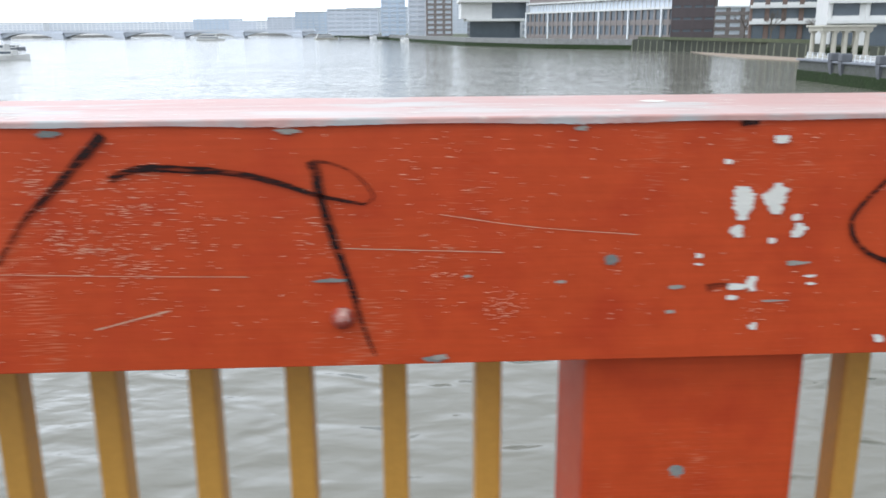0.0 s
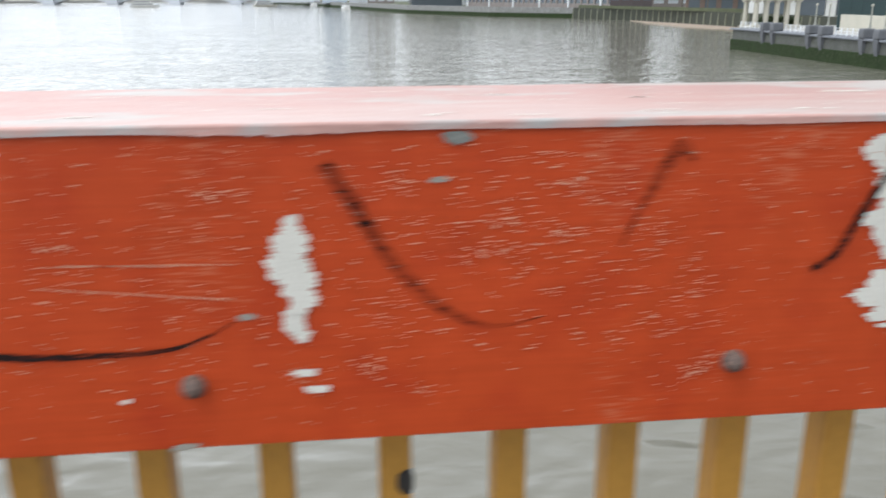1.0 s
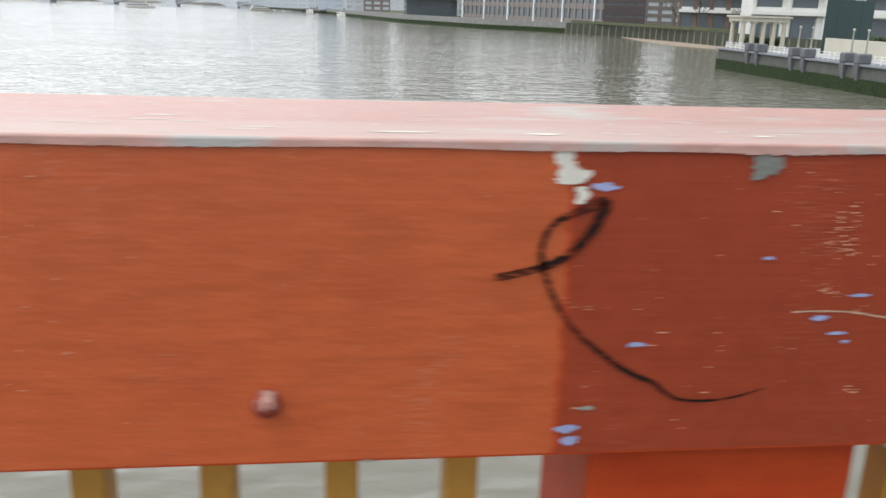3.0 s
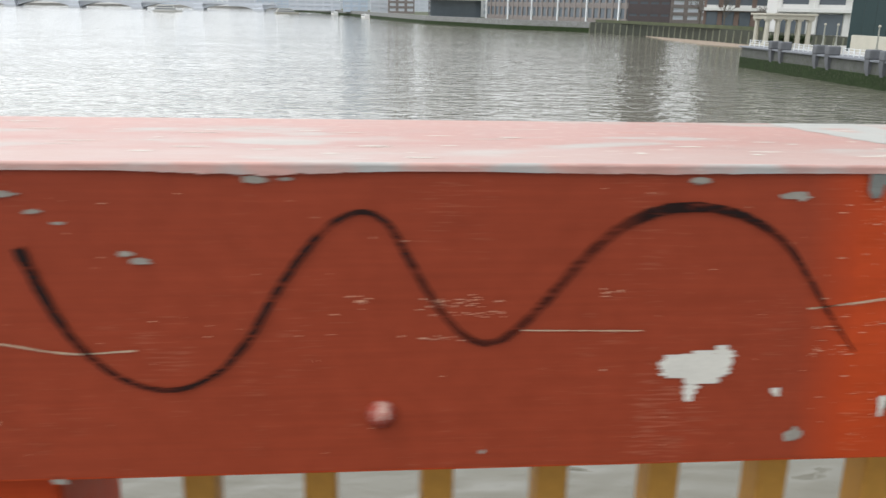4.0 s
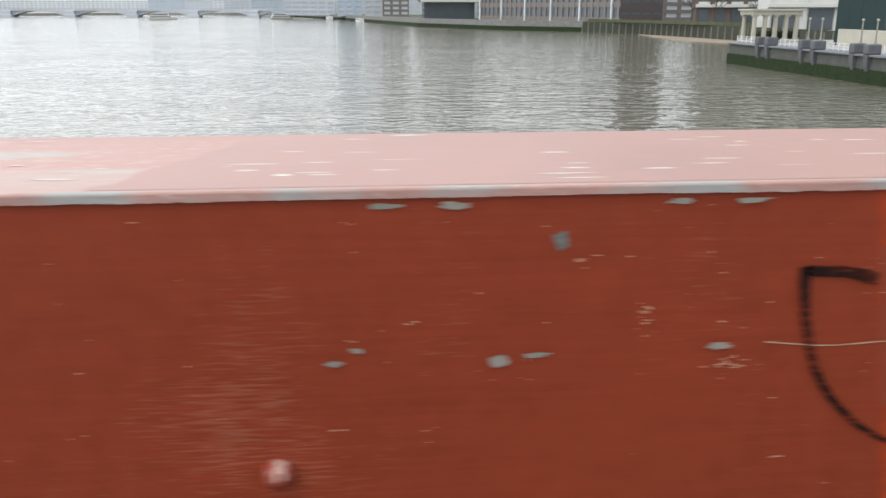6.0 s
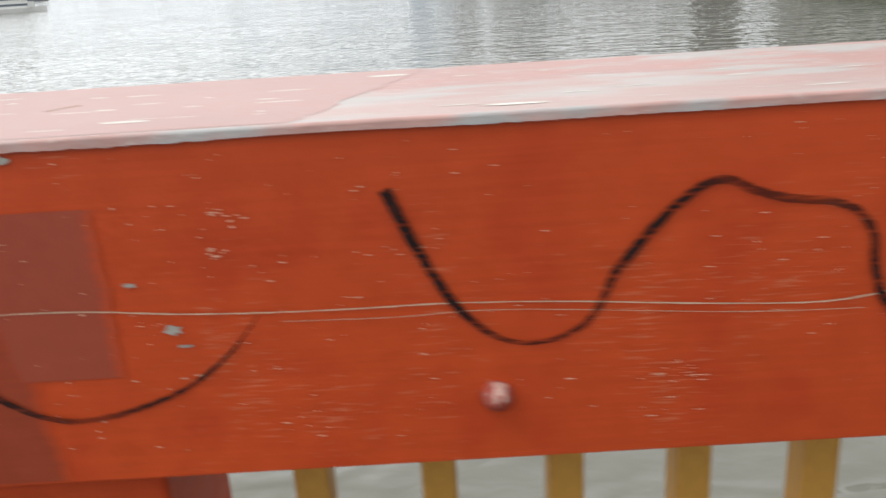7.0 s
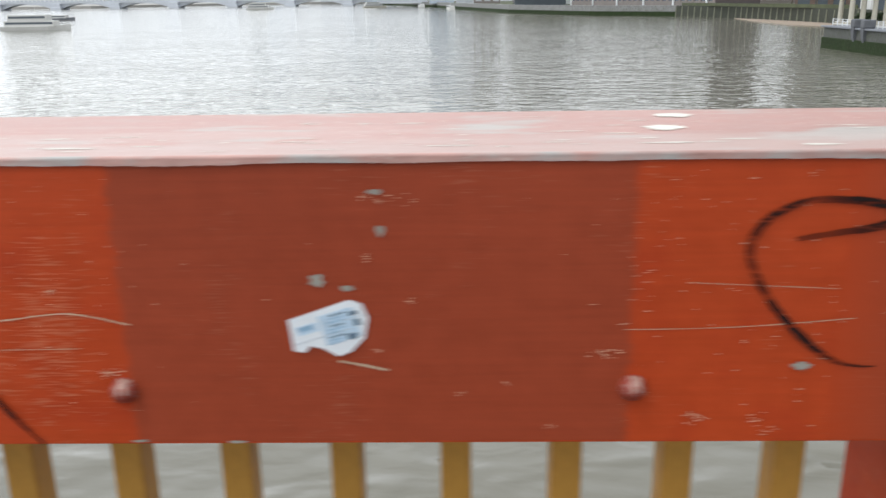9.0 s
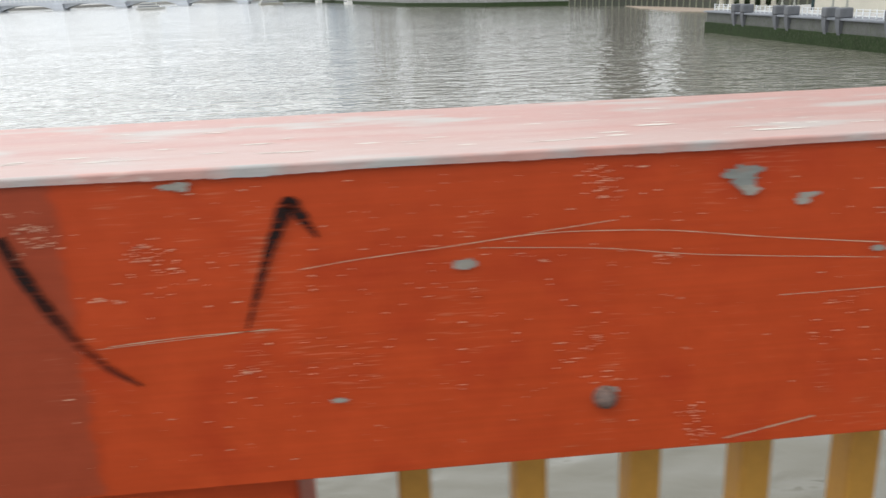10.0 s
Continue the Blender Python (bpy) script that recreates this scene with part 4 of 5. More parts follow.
chip(3.660, 0.976, 11, 22, M_PRIMER)
chip(3.543, 1.179, 19, 8, M_GREY)
chip(3.573, 0.947, 13, 14, M_GREY)
chip(3.280, 0.939, 7, 5, M_GREY)
chip(3.461, 1.196, 17, 6, M_GREY)
chip(3.552, 1.178, 19, 8, M_GREY)
chip(3.578, 0.950, 13, 13, M_GREY)
chip(3.697, 1.037, 7, 3, M_GREY)
chip(3.732, 0.977, 8, 5, M_GREY)
chip(3.674, 0.985, 22, 11, M_PRIMER)
chip(3.554, 0.994, 9, 6, M_PRIMER)
chip(3.847, 1.096, 7, 3, M_PRIMER)
chip(3.930, 0.984, 10, 13, M_PRIMER)
chip(3.833, 1.039, 6, 4, M_PRIMER)
chip(3.796, 1.101, 5, 2, M_PRIMER)
chip(3.792, 1.082, 25, 7, M_PINK)
chip(3.871, 1.003, 15, 4, M_PINK)
chip(3.636, 1.153, 14, 3, M_PINK)
chip(3.984, 1.080, 10, 12, M_PINK)
chip(3.955, 1.160, 15, 10, M_PINK)
chip(3.753, 0.952, 25, 7, M_PINK)
chip(3.905, 1.015, 20, 5, M_PINK)
chip(3.830, 1.010, 11, 5, M_PINK)
chip(3.851, 0.997, 18, 5, M_PINK)
chip(3.756, 1.011, 20, 5, M_PINK)
chip(3.996, 1.195, 13, 9, M_GREY)
chip(3.926, 0.986, 14, 8, M_GREY)
chip(3.823, 0.992, 13, 5, M_GREY)
chip(4.052, 1.190, 16, 6, M_PRIMER)
chip(4.353, 0.981, 22, 10, M_PRIMER)
chip(3.846, 1.094, 18, 5, M_PRIMER)
chip(3.797, 1.099, 14, 4, M_PRIMER)
chip(4.103, 1.098, 10, 4, M_PRIMER)
chip(4.592, 1.061, 16, 4, M_GREY)
chip(4.883, 1.070, 18, 5, M_GREY)
chip(4.901, 1.080, 12, 5, M_GREY)
chip(5.010, 1.068, 14, 11, M_GREY)
chip(5.040, 1.072, 22, 5, M_GREY)
chip(5.185, 1.074, 20, 6, M_GREY)
chip(5.454, 1.052, 14, 10, M_GREY)
chip(5.462, 1.038, 13, 3, M_GREY)
chip(5.427, 1.091, 10, 4, M_GREY)
chip(5.056, 1.163, 15, 15, M_GREY)
chip(5.351, 1.196, 14, 7, M_GREY)
chip(4.975, 1.196, 24, 6, M_GREY)
chip(5.201, 1.195, 32, 5, M_GREY)
chip(5.147, 1.196, 24, 5, M_GREY)
chip(4.925, 1.196, 23, 5, M_GREY)
chip(5.196, 1.056, 15, 15, M_PINK)
chip(5.189, 1.058, 23, 6, M_PINK)
chip(5.070, 1.146, 12, 6, M_PINK)
chip(5.124, 1.104, 13, 17, M_PINK)
chip(5.246, 0.973, 22, 2, M_PINK)
chip(5.513, 1.135, 14, 7, M_PINK)
chip(5.496, 1.113, 12, 10, M_PINK)
chip(5.501, 1.145, 14, 5, M_PINK)
chip(4.884, 1.014, 17, 3, M_PINK)
chip(4.944, 1.102, 8, 3, M_PINK)
chip(6.408, 1.181, 26, 31, M_GREY)
chip(6.418, 1.194, 26, 13, M_GREY)
chip(6.332, 1.032, 22, 12, M_GREY)
chip(6.344, 0.994, 15, 9, M_GREY)
chip(6.475, 1.151, 12, 7, M_GREY)
chip(6.563, 1.145, 11, 8, M_GREY)
chip(6.715, 1.046, 14, 7, M_GREY)
chip(6.356, 0.930, 23, 4, M_GREY)
chip(6.500, 1.101, 11, 6, M_GREY)
chip(6.729, 1.016, 12, 4, M_GREY)
chip(6.550, 1.084, 13, 4, M_GREY)
chip(6.859, 0.996, 16, 5, M_PINK)
chip(6.382, 0.989, 13, 4, M_PINK)
chip(6.246, 1.035, 8, 4, M_PINK)
chip(6.450, 0.978, 23, 29, M_PINK)
chip(6.165, 1.166, 15, 20, M_PINK)
chip(6.702, 1.151, 17, 8, M_PINK)
chip(6.547, 1.063, 12, 6, M_PINK)
chip(6.404, 1.122, 17, 22, M_PINK)
chip(6.455, 0.947, 15, 17, M_PINK)
chip(6.703, 1.148, 15, 5, M_PINK)
chip(6.747, 1.177, 14, 7, M_PINK)
chip(6.856, 1.001, 19, 4, M_PINK)
chip(6.808, 1.080, 10, 5, M_PINK)
chip(7.057, 1.089, 14, 13, M_GREY)
chip(7.084, 1.081, 13, 6, M_GREY)
chip(7.511, 1.000, 16, 8, M_GREY)
chip(7.112, 1.172, 13, 6, M_GREY)
chip(7.117, 1.135, 8, 13, M_GREY)
chip(6.875, 0.924, 17, 3, M_GREY)
chip(6.970, 0.923, 22, 3, M_GREY)
chip(7.332, 1.015, 19, 6, M_PINK)
chip(7.145, 1.068, 8, 5, M_PINK)
chip(7.104, 1.112, 7, 6, M_PINK)
chip(7.191, 0.973, 11, 5, M_PINK)
chip(7.110, 1.019, 7, 3, M_PINK)
chip(7.124, 1.164, 35, 10, M_PINK)
chip(6.848, 0.997, 16, 5, M_PINK)
chip(7.418, 0.948, 8, 12, M_PINK)
chip(7.276, 0.937, 10, 4, M_PINK)
chip(7.474, 0.943, 9, 4, M_PINK)
chip(7.232, 0.983, 7, 3, M_PINK)
chip(7.328, 1.014, 23, 7, M_PINK)
chip(7.734, 1.178, 16, 4, M_PINK)
chip(7.755, 1.164, 24, 6, M_PINK)
chip(7.751, 1.157, 35, 5, M_PINK)
chip(7.761, 1.149, 18, 6, M_PINK)
chip(7.737, 1.142, 12, 5, M_PINK)
chip(7.907, 1.029, 15, 5, M_PINK)
chip(7.846, 1.137, 15, 10, M_PINK)
chip(7.807, 1.100, 15, 4, M_PINK)
chip(7.412, 0.947, 14, 12, M_PINK)
chip(7.482, 0.932, 14, 6, M_PINK)
chip(7.467, 0.945, 15, 4, M_PINK)
chip(7.508, 1.001, 16, 7, M_GREY)
chip(7.871, 1.196, 13, 9, M_GREY)
chip(7.981, 0.996, 15, 5, M_GREY)
chip(8.331, 1.175, 32, 20, M_GREY)
chip(8.337, 1.163, 20, 10, M_GREY)
chip(8.390, 1.155, 23, 6, M_GREY)
chip(8.385, 1.150, 14, 6, M_GREY)
chip(8.095, 1.113, 22, 9, M_GREY)
chip(7.861, 1.196, 18, 7, M_GREY)
chip(7.984, 0.996, 12, 3, M_GREY)
chip(8.459, 1.103, 14, 7, M_GREY)
chip(8.221, 0.986, 21, 7, M_GREY)
chip(8.299, 0.954, 17, 17, M_PINK)
chip(8.308, 0.935, 17, 13, M_PINK)
chip(7.747, 1.165, 25, 8, M_PINK)
chip(7.907, 1.029, 12, 5, M_PINK)
chip(7.834, 1.143, 18, 18, M_PINK)
chip(8.215, 1.177, 29, 19, M_PINK)
chip(8.273, 1.109, 15, 10, M_PINK)
chip(7.797, 1.101, 13, 4, M_PINK)
chip(7.859, 1.125, 13, 9, M_PINK)

# small flecks knocked out of the paint, thick in some places and thin on the fresh coats
for n in range(12500):
    x = random.uniform(-1.2, 9.6)
    fresh = 1.93 < x < 2.57 or 2.6 < x < 3.58 or 4.4 < x < 5.3 or 6.88 < x < 7.34 or 7.55 < x < 7.77
    thick = noise.noise(Vector((x * 2.3, 0.0, 4.0)))
    if x > 5.3 and random.random() < 0.5:
        continue
    if fresh and random.random() < 0.86 or thick < random.uniform(-0.55, 0.35):
        continue
    z = 0.935 + 0.255 * random.random() ** 0.8
    outline(flecks, x, z, random.uniform(1.0, 9.0) * random.random() + 0.8, random.uniform(0.5, 1.7), FACE - 0.0001 * (n % 3), 5)
# stacks of short scuffs, where things have rubbed along the rail
for n in range(120):
    cx, cz = random.uniform(-1.2, 9.6), random.uniform(0.98, 1.18)
    if n < 16:
        cx, cz = random.uniform(1.72, 1.92), random.uniform(1.0, 1.16)
    elif n < 30:
        cx, cz = random.uniform(0.78, 1.20), random.uniform(1.0, 1.16)
    elif 1.93 < cx < 2.57 or 2.6 < cx < 3.58 or 4.4 < cx < 5.3 or 6.88 < cx < 7.34 or cx > 5.3 and n % 2:
        continue
    for k in range(random.randint(8, 26)):
        outline(flecks, cx + random.gauss(0, 0.016), cz + random.gauss(0, 0.020), random.uniform(2, 13), random.uniform(0.4, 1.1), FACE - 0.0001 * (k % 3), 6)
# dense level dashes where the paint is rubbed through worst
for x0, x1, z0, z1, many, longest in ((1.76, 1.925, 1.035, 1.185, 170, 24), (0.80, 1.15, 1.0, 1.18, 200, 12), (3.86, 4.12, 0.97, 1.17, 240, 8), (1.42, 1.62, 0.98, 1.18, 120, 14), (-0.55, -0.32, 1.03, 1.16, 200, 12)):
    for n in range(many):
        cx, cz = random.triangular(x0, x1), random.uniform(z0, z1)
        outline(flecks, cx, cz, random.uniform(2, longest), random.uniform(0.5, 1.4), FACE - 0.0001 * (n % 3), 6)
fleck_part = part("paint_fleck", flecks, M_PINK, top_rail, "small pale flecks in the paint")
fleck_part["kind"] = "stuff"

# worn pale edge along the top of the rail
worn = bmesh.new()


def top_blot(bm, x, y, w, d, z=1.2066):
    """A worn blot on the rail's upper side."""
    ring = []
    for k in range(14):
        r = random.uniform(0.6, 1.0) / 2
        ring.append(bm.verts.new((x + w * r * math.cos(k * 0.4488), max(y + d * r * math.sin(k * 0.4488), 0.006), z)))
    mid = bm.verts.new((x, y, z))
    for a, b in zip(ring, ring[1:] + ring[:1]):
        bm.faces.new((a, b, mid))


for n in range(100):
    if random.random() < 0.55:
        top_blot(worn, -1.3 + n * 0.11 + random.uniform(-0.02, 0.02), random.uniform(0.012, 0.05) if n % 3 else random.uniform(0.06, 0.26), random.uniform(0.008, 0.07), random.uniform(0.004, 0.012))
for n in range(520):
    top_blot(worn, random.uniform(-1.3, 9.7), random.triangular(0.01, 0.26, 0.03), random.uniform(0.006, 0.05), random.uniform(0.0012, 0.006), 1.20645)
for x, y in ((0.20, 0.16), (7.43, 0.22), (7.40, 0.13)):
    top_blot(worn, x, y, 0.05, 0.04, 1.2068)
M_TOP_MATT = material("dusty_pink_repaint", (0.39, 0.225, 0.195), 0.5, vary=0.12, scale=4, bump=0.1, bump_scale=120)
M_TOP_BARE = material("bared_grey_cap", (0.36, 0.355, 0.33), 0.45, vary=0.18, scale=3, bump=0.2, bump_scale=150, second=(0.41, 0.25, 0.21), spread=(0.56, 0.62), stretch=(0.4, 1, 1))
for x0, x1, lean, coat, told in ((4.72, 5.572, 0.35, M_TOP_MATT, "dusty pink touched-up paint"), (3.725, 3.832, -0.33, M_TOP_BARE, "cap worn bare and grey")):
    bm, edge = bmesh.new(), []
    for k in range(25):
        y = 0.003 + 0.2665 * k / 24
        edge.append([bm.verts.new((x + lean * (y - 0.02) + random.uniform(-0.006, 0.006), y, 1.2064)) for x in (x0, x1)])
    for p, q in zip(edge, edge[1:]):
        bm.faces.new((p[0], p[1], q[1], q[0]))
    part("paint_patch", bm, coat, cap_plate, told)
worn_part = part("worn_paint", worn, M_PRIMER, cap_plate, "pale worn paint on the top edge")
worn_part["kind"] = "stuff"
# the cap's front edge is flaked: ragged pale paint hangs over the top of the face
ragged, last = bmesh.new(), None
n = int((9.8 + 1.4) / 0.004)
for k in range(n):
    x = -1.4 + 0.004 * k
    drop = 0.0012 + 0.004 * max(noise.noise(Vector((x * 6, 5.0, 0.0))) + 0.25, 0) * random.uniform(0.5, 1.3)
    pair = [ragged.verts.new((x, -0.0032, 1.2030)), ragged.verts.new((x, -0.0032, 1.2003 - drop))]
    if last:
        ragged.faces.new((last[0], last[1], pair[1], pair[0]))
    last = pair
part("flaked_edge", ragged, M_EDGE, cap_plate, "ragged flaked paint along the cap's edge")
# a torn sticker with faded blue printing
sticker = thing("sticker", "torn white paper sticker with faded blue printing stuck on the rail", "sticker", (7.066, -0.002, 1.040))
bm = bmesh.new()
ring = [(-0.038, 0.010), (0.020, 0.030), (0.031, 0.026), (0.037, 0.012), (0.033, -0.008), (0.020, -0.022), (0.008, -0.027), (-0.006, -0.019), (-0.018, -0.016), (-0.024, -0.023), (-0.034, -0.021), (-0.036, -0.005)]
face = bm.faces.new([bm.verts.new((x, 0, z)) for x, z in reversed(ring)])
made = bmesh.ops.extrude_face_region(bm, geom=[face])
bmesh.ops.translate(bm, vec=(0, -0.0005, 0), verts=[v for v in made["geom"] if isinstance(v, bmesh.types.BMVert)])
bmesh.ops.recalc_face_normals(bm, faces=bm.faces)
part("paper", bm, material("sticker_paper", (0.74, 0.77, 0.80), 0.6, vary=0.08, scale=40, bump=0.1), sticker)
M_INK = material("faded_ink", (0.25, 0.40, 0.54), 0.7, vary=0.3, scale=60, bump=0)
M_INK_DARK = material("dark_ink", (0.10, 0.15, 0.20), 0.7, vary=0.3, scale=60, bump=0)
M_CREASE = material("paper_crease", (0.42, 0.46, 0.50), 0.7, vary=0.2, scale=60, bump=0)
PRINT = [(-0.022, 0.0015, 0.014, 0.005, M_INK), (0.023, 0.017, 0.008, 0.004, M_INK_DARK), (0.027, 0.008, 0.006, 0.007, M_INK_DARK), (0.022, -0.006, 0.009, 0.006, M_INK_DARK), (-0.006, -0.0065, 0.056, 0.0008, M_CREASE), (0.024, 0.0125, 0.022, 0.0007, M_CREASE)]
for row in range(9):
    z = 0.016 - 0.0036 * row
    PRINT.append((0.008 - 0.001 * (row % 3), z, 0.016 - 0.004 * (row % 2), 0.0013, M_INK_DARK if row % 3 == 0 else M_INK))
M_WASH = material("pale_blue_print", (0.47, 0.60, 0.72), 0.7, vary=0.25, scale=90, bump=0)
for x, z, w, h in ((0.010, 0.004, 0.034, 0.030), (-0.020, 0.001, 0.020, 0.009)):
    wash = part("print_wash", box(-w / 2, w / 2, -0.0003, 0, -h / 2, h / 2, 0.00012), M_WASH, sticker, "pale blue printed ground")
    wash.location = (x, -0.00048, z)
    wash.rotation_euler = (0, -0.30, 0)
for x, z, w, h, ink in PRINT:
    bar_ob = part("print_bar", box(-w / 2, w / 2, -0.0003, 0, -h / 2, h / 2), ink, sticker)
    bar_ob.location = (x, -0.0006, z)
    bar_ob.rotation_euler = (0, -0.30, 0)

# grime stuck on two of the bars
M_GRIME = material("black_grime", (0.03, 0.028, 0.025), 0.8, vary=0.3, scale=60, bump=0.4, bump_scale=300)
for x, z, r in ((0.862, 0.81, 0.010), (6.384, 0.885, 0.004)):
    bm = bmesh.new()
    bmesh.ops.create_icosphere(bm, subdivisions=2, radius=r)
    for v in bm.verts:
        v.co *= 1 + 0.35 * noise.noise(v.co * 160)
        v.co.y *= 0.35
        v.co.z *= 1.5
    spot = part("grime_spot", bm, M_GRIME, parapet, "dark blob of grime on a bar", smooth=True)
    spot.location = (x, 0.100, z)


# ---- the far bank ----
def prism(corners, z0, z1):
    """A flat slab with the given plan."""
    bm = bmesh.new()
    low = [bm.verts.new((x, y, z0)) for x, y in corners]
    high = [bm.verts.new((x, y, z1)) for x, y in corners]
    bm.faces.new(high)
    bm.faces.new(low[::-1])
    for a, b, c, d in zip(low, low[1:] + low[:1], high[1:] + high[:1], high):
        bm.faces.new((a, b, c, d))
    bmesh.ops.recalc_face_normals(bm, faces=bm.faces)
    return bm


def wall_along(a, b, thick, z0, z1):
    """An upright wall on the line from a to b."""
    (ax, ay), (bx, by) = a, b
    d = math.hypot(bx - ax, by - ay)
    nx, ny = (by - ay) / d * thick, -(bx - ax) / d * thick
    return prism(((ax, ay), (bx, by), (bx + nx, by + ny), (ax + nx, ay + ny)), z0, z1)


M_WALL = material("dark_river_wall", (0.088, 0.09, 0.084), 0.85, vary=0.3, scale=0.6, bump=0.4, bump_scale=4, second=(0.07, 0.08, 0.055), spread=(0.5, 0.7))
M_GRANITE = material("weathered_granite", (0.11, 0.115, 0.125), 0.8, vary=0.25, scale=1.2, bump=0.3, bump_scale=12)
wall = thing("embankment_wall", "grey stone river wall with dark coping and green algae at its foot", "river wall", kind="structure")
part("wall", box(63.5, 66.5, 10, 134, WATER - 1, WATER + 3.1, 0.05), M_WALL, wall)
part("return_wall", wall_along((66.4, 134), (72.5, 151), 2.0, WATER - 1, WATER + 3.1), M_WALL, wall)
part("algae_band", box(63.3, 64.0, 10, 134.2, WATER - 1, WATER + 1.65, 0.08), M_ALGAE, wall, "dark green algae")
part("coping", box(63.1, 66.8, 10, 134.4, WATER + 3.1, WATER + 3.35, 0.04), M_IRON, wall, "dark coping")
setting("riverside_walk", prism(((66.4, 10), (66.4, 134), (73, 151), (420, 151), (420, 10)), WATER - 1, WATER + 3.06), M_PAVE, "pale paved riverside walk", "pavement")
setting("ground", prism(((110, 151), (112, 225), (106, 294), (95, 334), (66, 366), (37, 440), (-8, 720), (-80, 1040), (-40, 2500), (1800, 2500), (1800, 151)), WATER - 1, WATER + 3.0), M_GRASS, "grassy built-up river bank", "ground")
setting("beach", prism(((100, 294), (109, 240), (110, 150), (104, 190), (98, 212), (93.5, 228), (95, 262)), WATER - 1, WATER + 0.12), M_SAND, "sandy foreshore at low tide", "beach")
setting("far_ground", prism(((-2400, 1150), (-420, 1020), (-300, 1250), (-80, 1300), (-40, 2600), (-2400, 2600)), WATER - 1, WATER + 3.0), M_PAVE, "far bank beyond the bridge", "ground")

# paired granite piers that straddle the wall, with lamps on them
pier = thing("embankment_pier", "grey stone pier straddling the river wall", "pier", (63.4, 123.3, 0), "paired piers on the river wall")
part("cap", box(-0.5, 1.2, -0.56, 0.56, -3.68, -2.5, 0.18, 3), M_GRANITE, pier)
bm = bmesh.new()
rings = [[bm.verts.new(v) for v in ((-0.42 + 0.3 * q * q, -0.5 + 0.2 * q, -3.69 - 1.9 * q), (0.1, -0.5 + 0.2 * q, -3.69 - 1.9 * q), (0.1, 0.5 - 0.2 * q, -3.69 - 1.9 * q), (-0.42 + 0.3 * q * q, 0.5 - 0.2 * q, -3.69 - 1.9 * q))] for q in (0, 0.25, 0.5, 0.75, 1.0)]
for a, b in zip(rings, rings[1:]):
    for k in range(4):
        bm.faces.new((a[k], a[(k + 1) % 4], b[(k + 1) % 4], b[k]))
bm.faces.new(rings[0])
bm.faces.new(rings[-1][::-1])
bmesh.ops.recalc_face_normals(bm, faces=bm.faces)
part("leg", bm, M_GRANITE, pier)
for y in (120.3, 110.4, 107.2, 98.0, 95.0, 85.4, 82.4, 72.8, 69.8):
    copy_thing(pier, pose(63.4, y, 0))
lamp = thing("embankment_lamp", "slim grey lamp post with a cream globe on a pier", "street lamp", (64.0, 110.4, -2.56), "lamps on the river wall")
part("post", rod(rod(bmesh.new(), (0, 0, 0), (0, 0, 0.5), 0.2, 0.12), (0, 0, 0.5), (0, 0, 2.55), 0.11, 0.08), material("lamp_post_paint", (0.27, 0.275, 0.24), 0.6), lamp)
bm = bmesh.new()
bmesh.ops.create_uvsphere(bm, u_segments=12, v_segments=8, radius=0.17, matrix=Matrix.Translation((0, 0, 2.72)))
part("globe", bm, M_CREAM, lamp, "cream globe", smooth=True)
for y in (107.2, 98.0, 95.0, 85.4, 82.4, 72.8):
    copy_thing(lamp, pose(64.0, y, -2.56))
fence = thing("embankment_railing", "pale metal railing on the river wall", "railing")
for y0, y1 in ((134, 124), (119.5, 111.2), (106.4, 98.8), (94.2, 86.2), (81.6, 73.6)):
    bm = bmesh.new()
    for z in (-3.45, -3.05, -2.75):
        block(bm, 64.7, 64.78, y1, y0, z - 0.03, z + 0.03)
    part("rails", bm, M_PALE, fence)
    rail_post = None
    for k in range(7):
        y = y1 + (y0 - y1) * k / 6
        if rail_post is None:
            rail_post = part("railing_post", box(-0.05, 0.05, -0.05, 0.05, -3.7, -2.68), M_PALE, fence)
            rail_post.location = (64.74, y, 0)
        else:
            again("railing_post", rail_post, (64.74, y, 0), fence)

# colonnaded pavilion at the end of the walk
pavilion = thing("pavilion", "cream stone pavilion of open columns under a flat entablature", "pavilion", (69.4, 139, -3.97))
part("plinth", box(-0.3, 8.4, -0.3, 5.0, 0, 0.35, 0.05), M_CREAM, pavilion)
column = None
for x in (0.4, 2.2, 4.05, 5.9, 7.7):
    for y in (0.4, 4.3):
        if column is None:
            bm = rod(bmesh.new(), (0, 0, 0.35), (0, 0, 4.45), 0.42, 0.36, 14)
            block(bm, -0.5, 0.5, -0.5, 0.5, 0.35, 0.6, 0.04)
            block(bm, -0.48, 0.48, -0.48, 0.48, 4.2, 4.46, 0.04)
            column = part("column", bm, M_CREAM, pavilion)
            column.location = (x, y, 0)
        else:
            again("column", column, (x, y, 0), pavilion)
part("entablature", block(box(-0.2, 8.3, -0.2, 4.9, 4.45, 5.1, 0.05), -0.5, 8.6, -0.5, 5.2, 5.1, 5.42, 0.05), M_CREAM, pavilion)

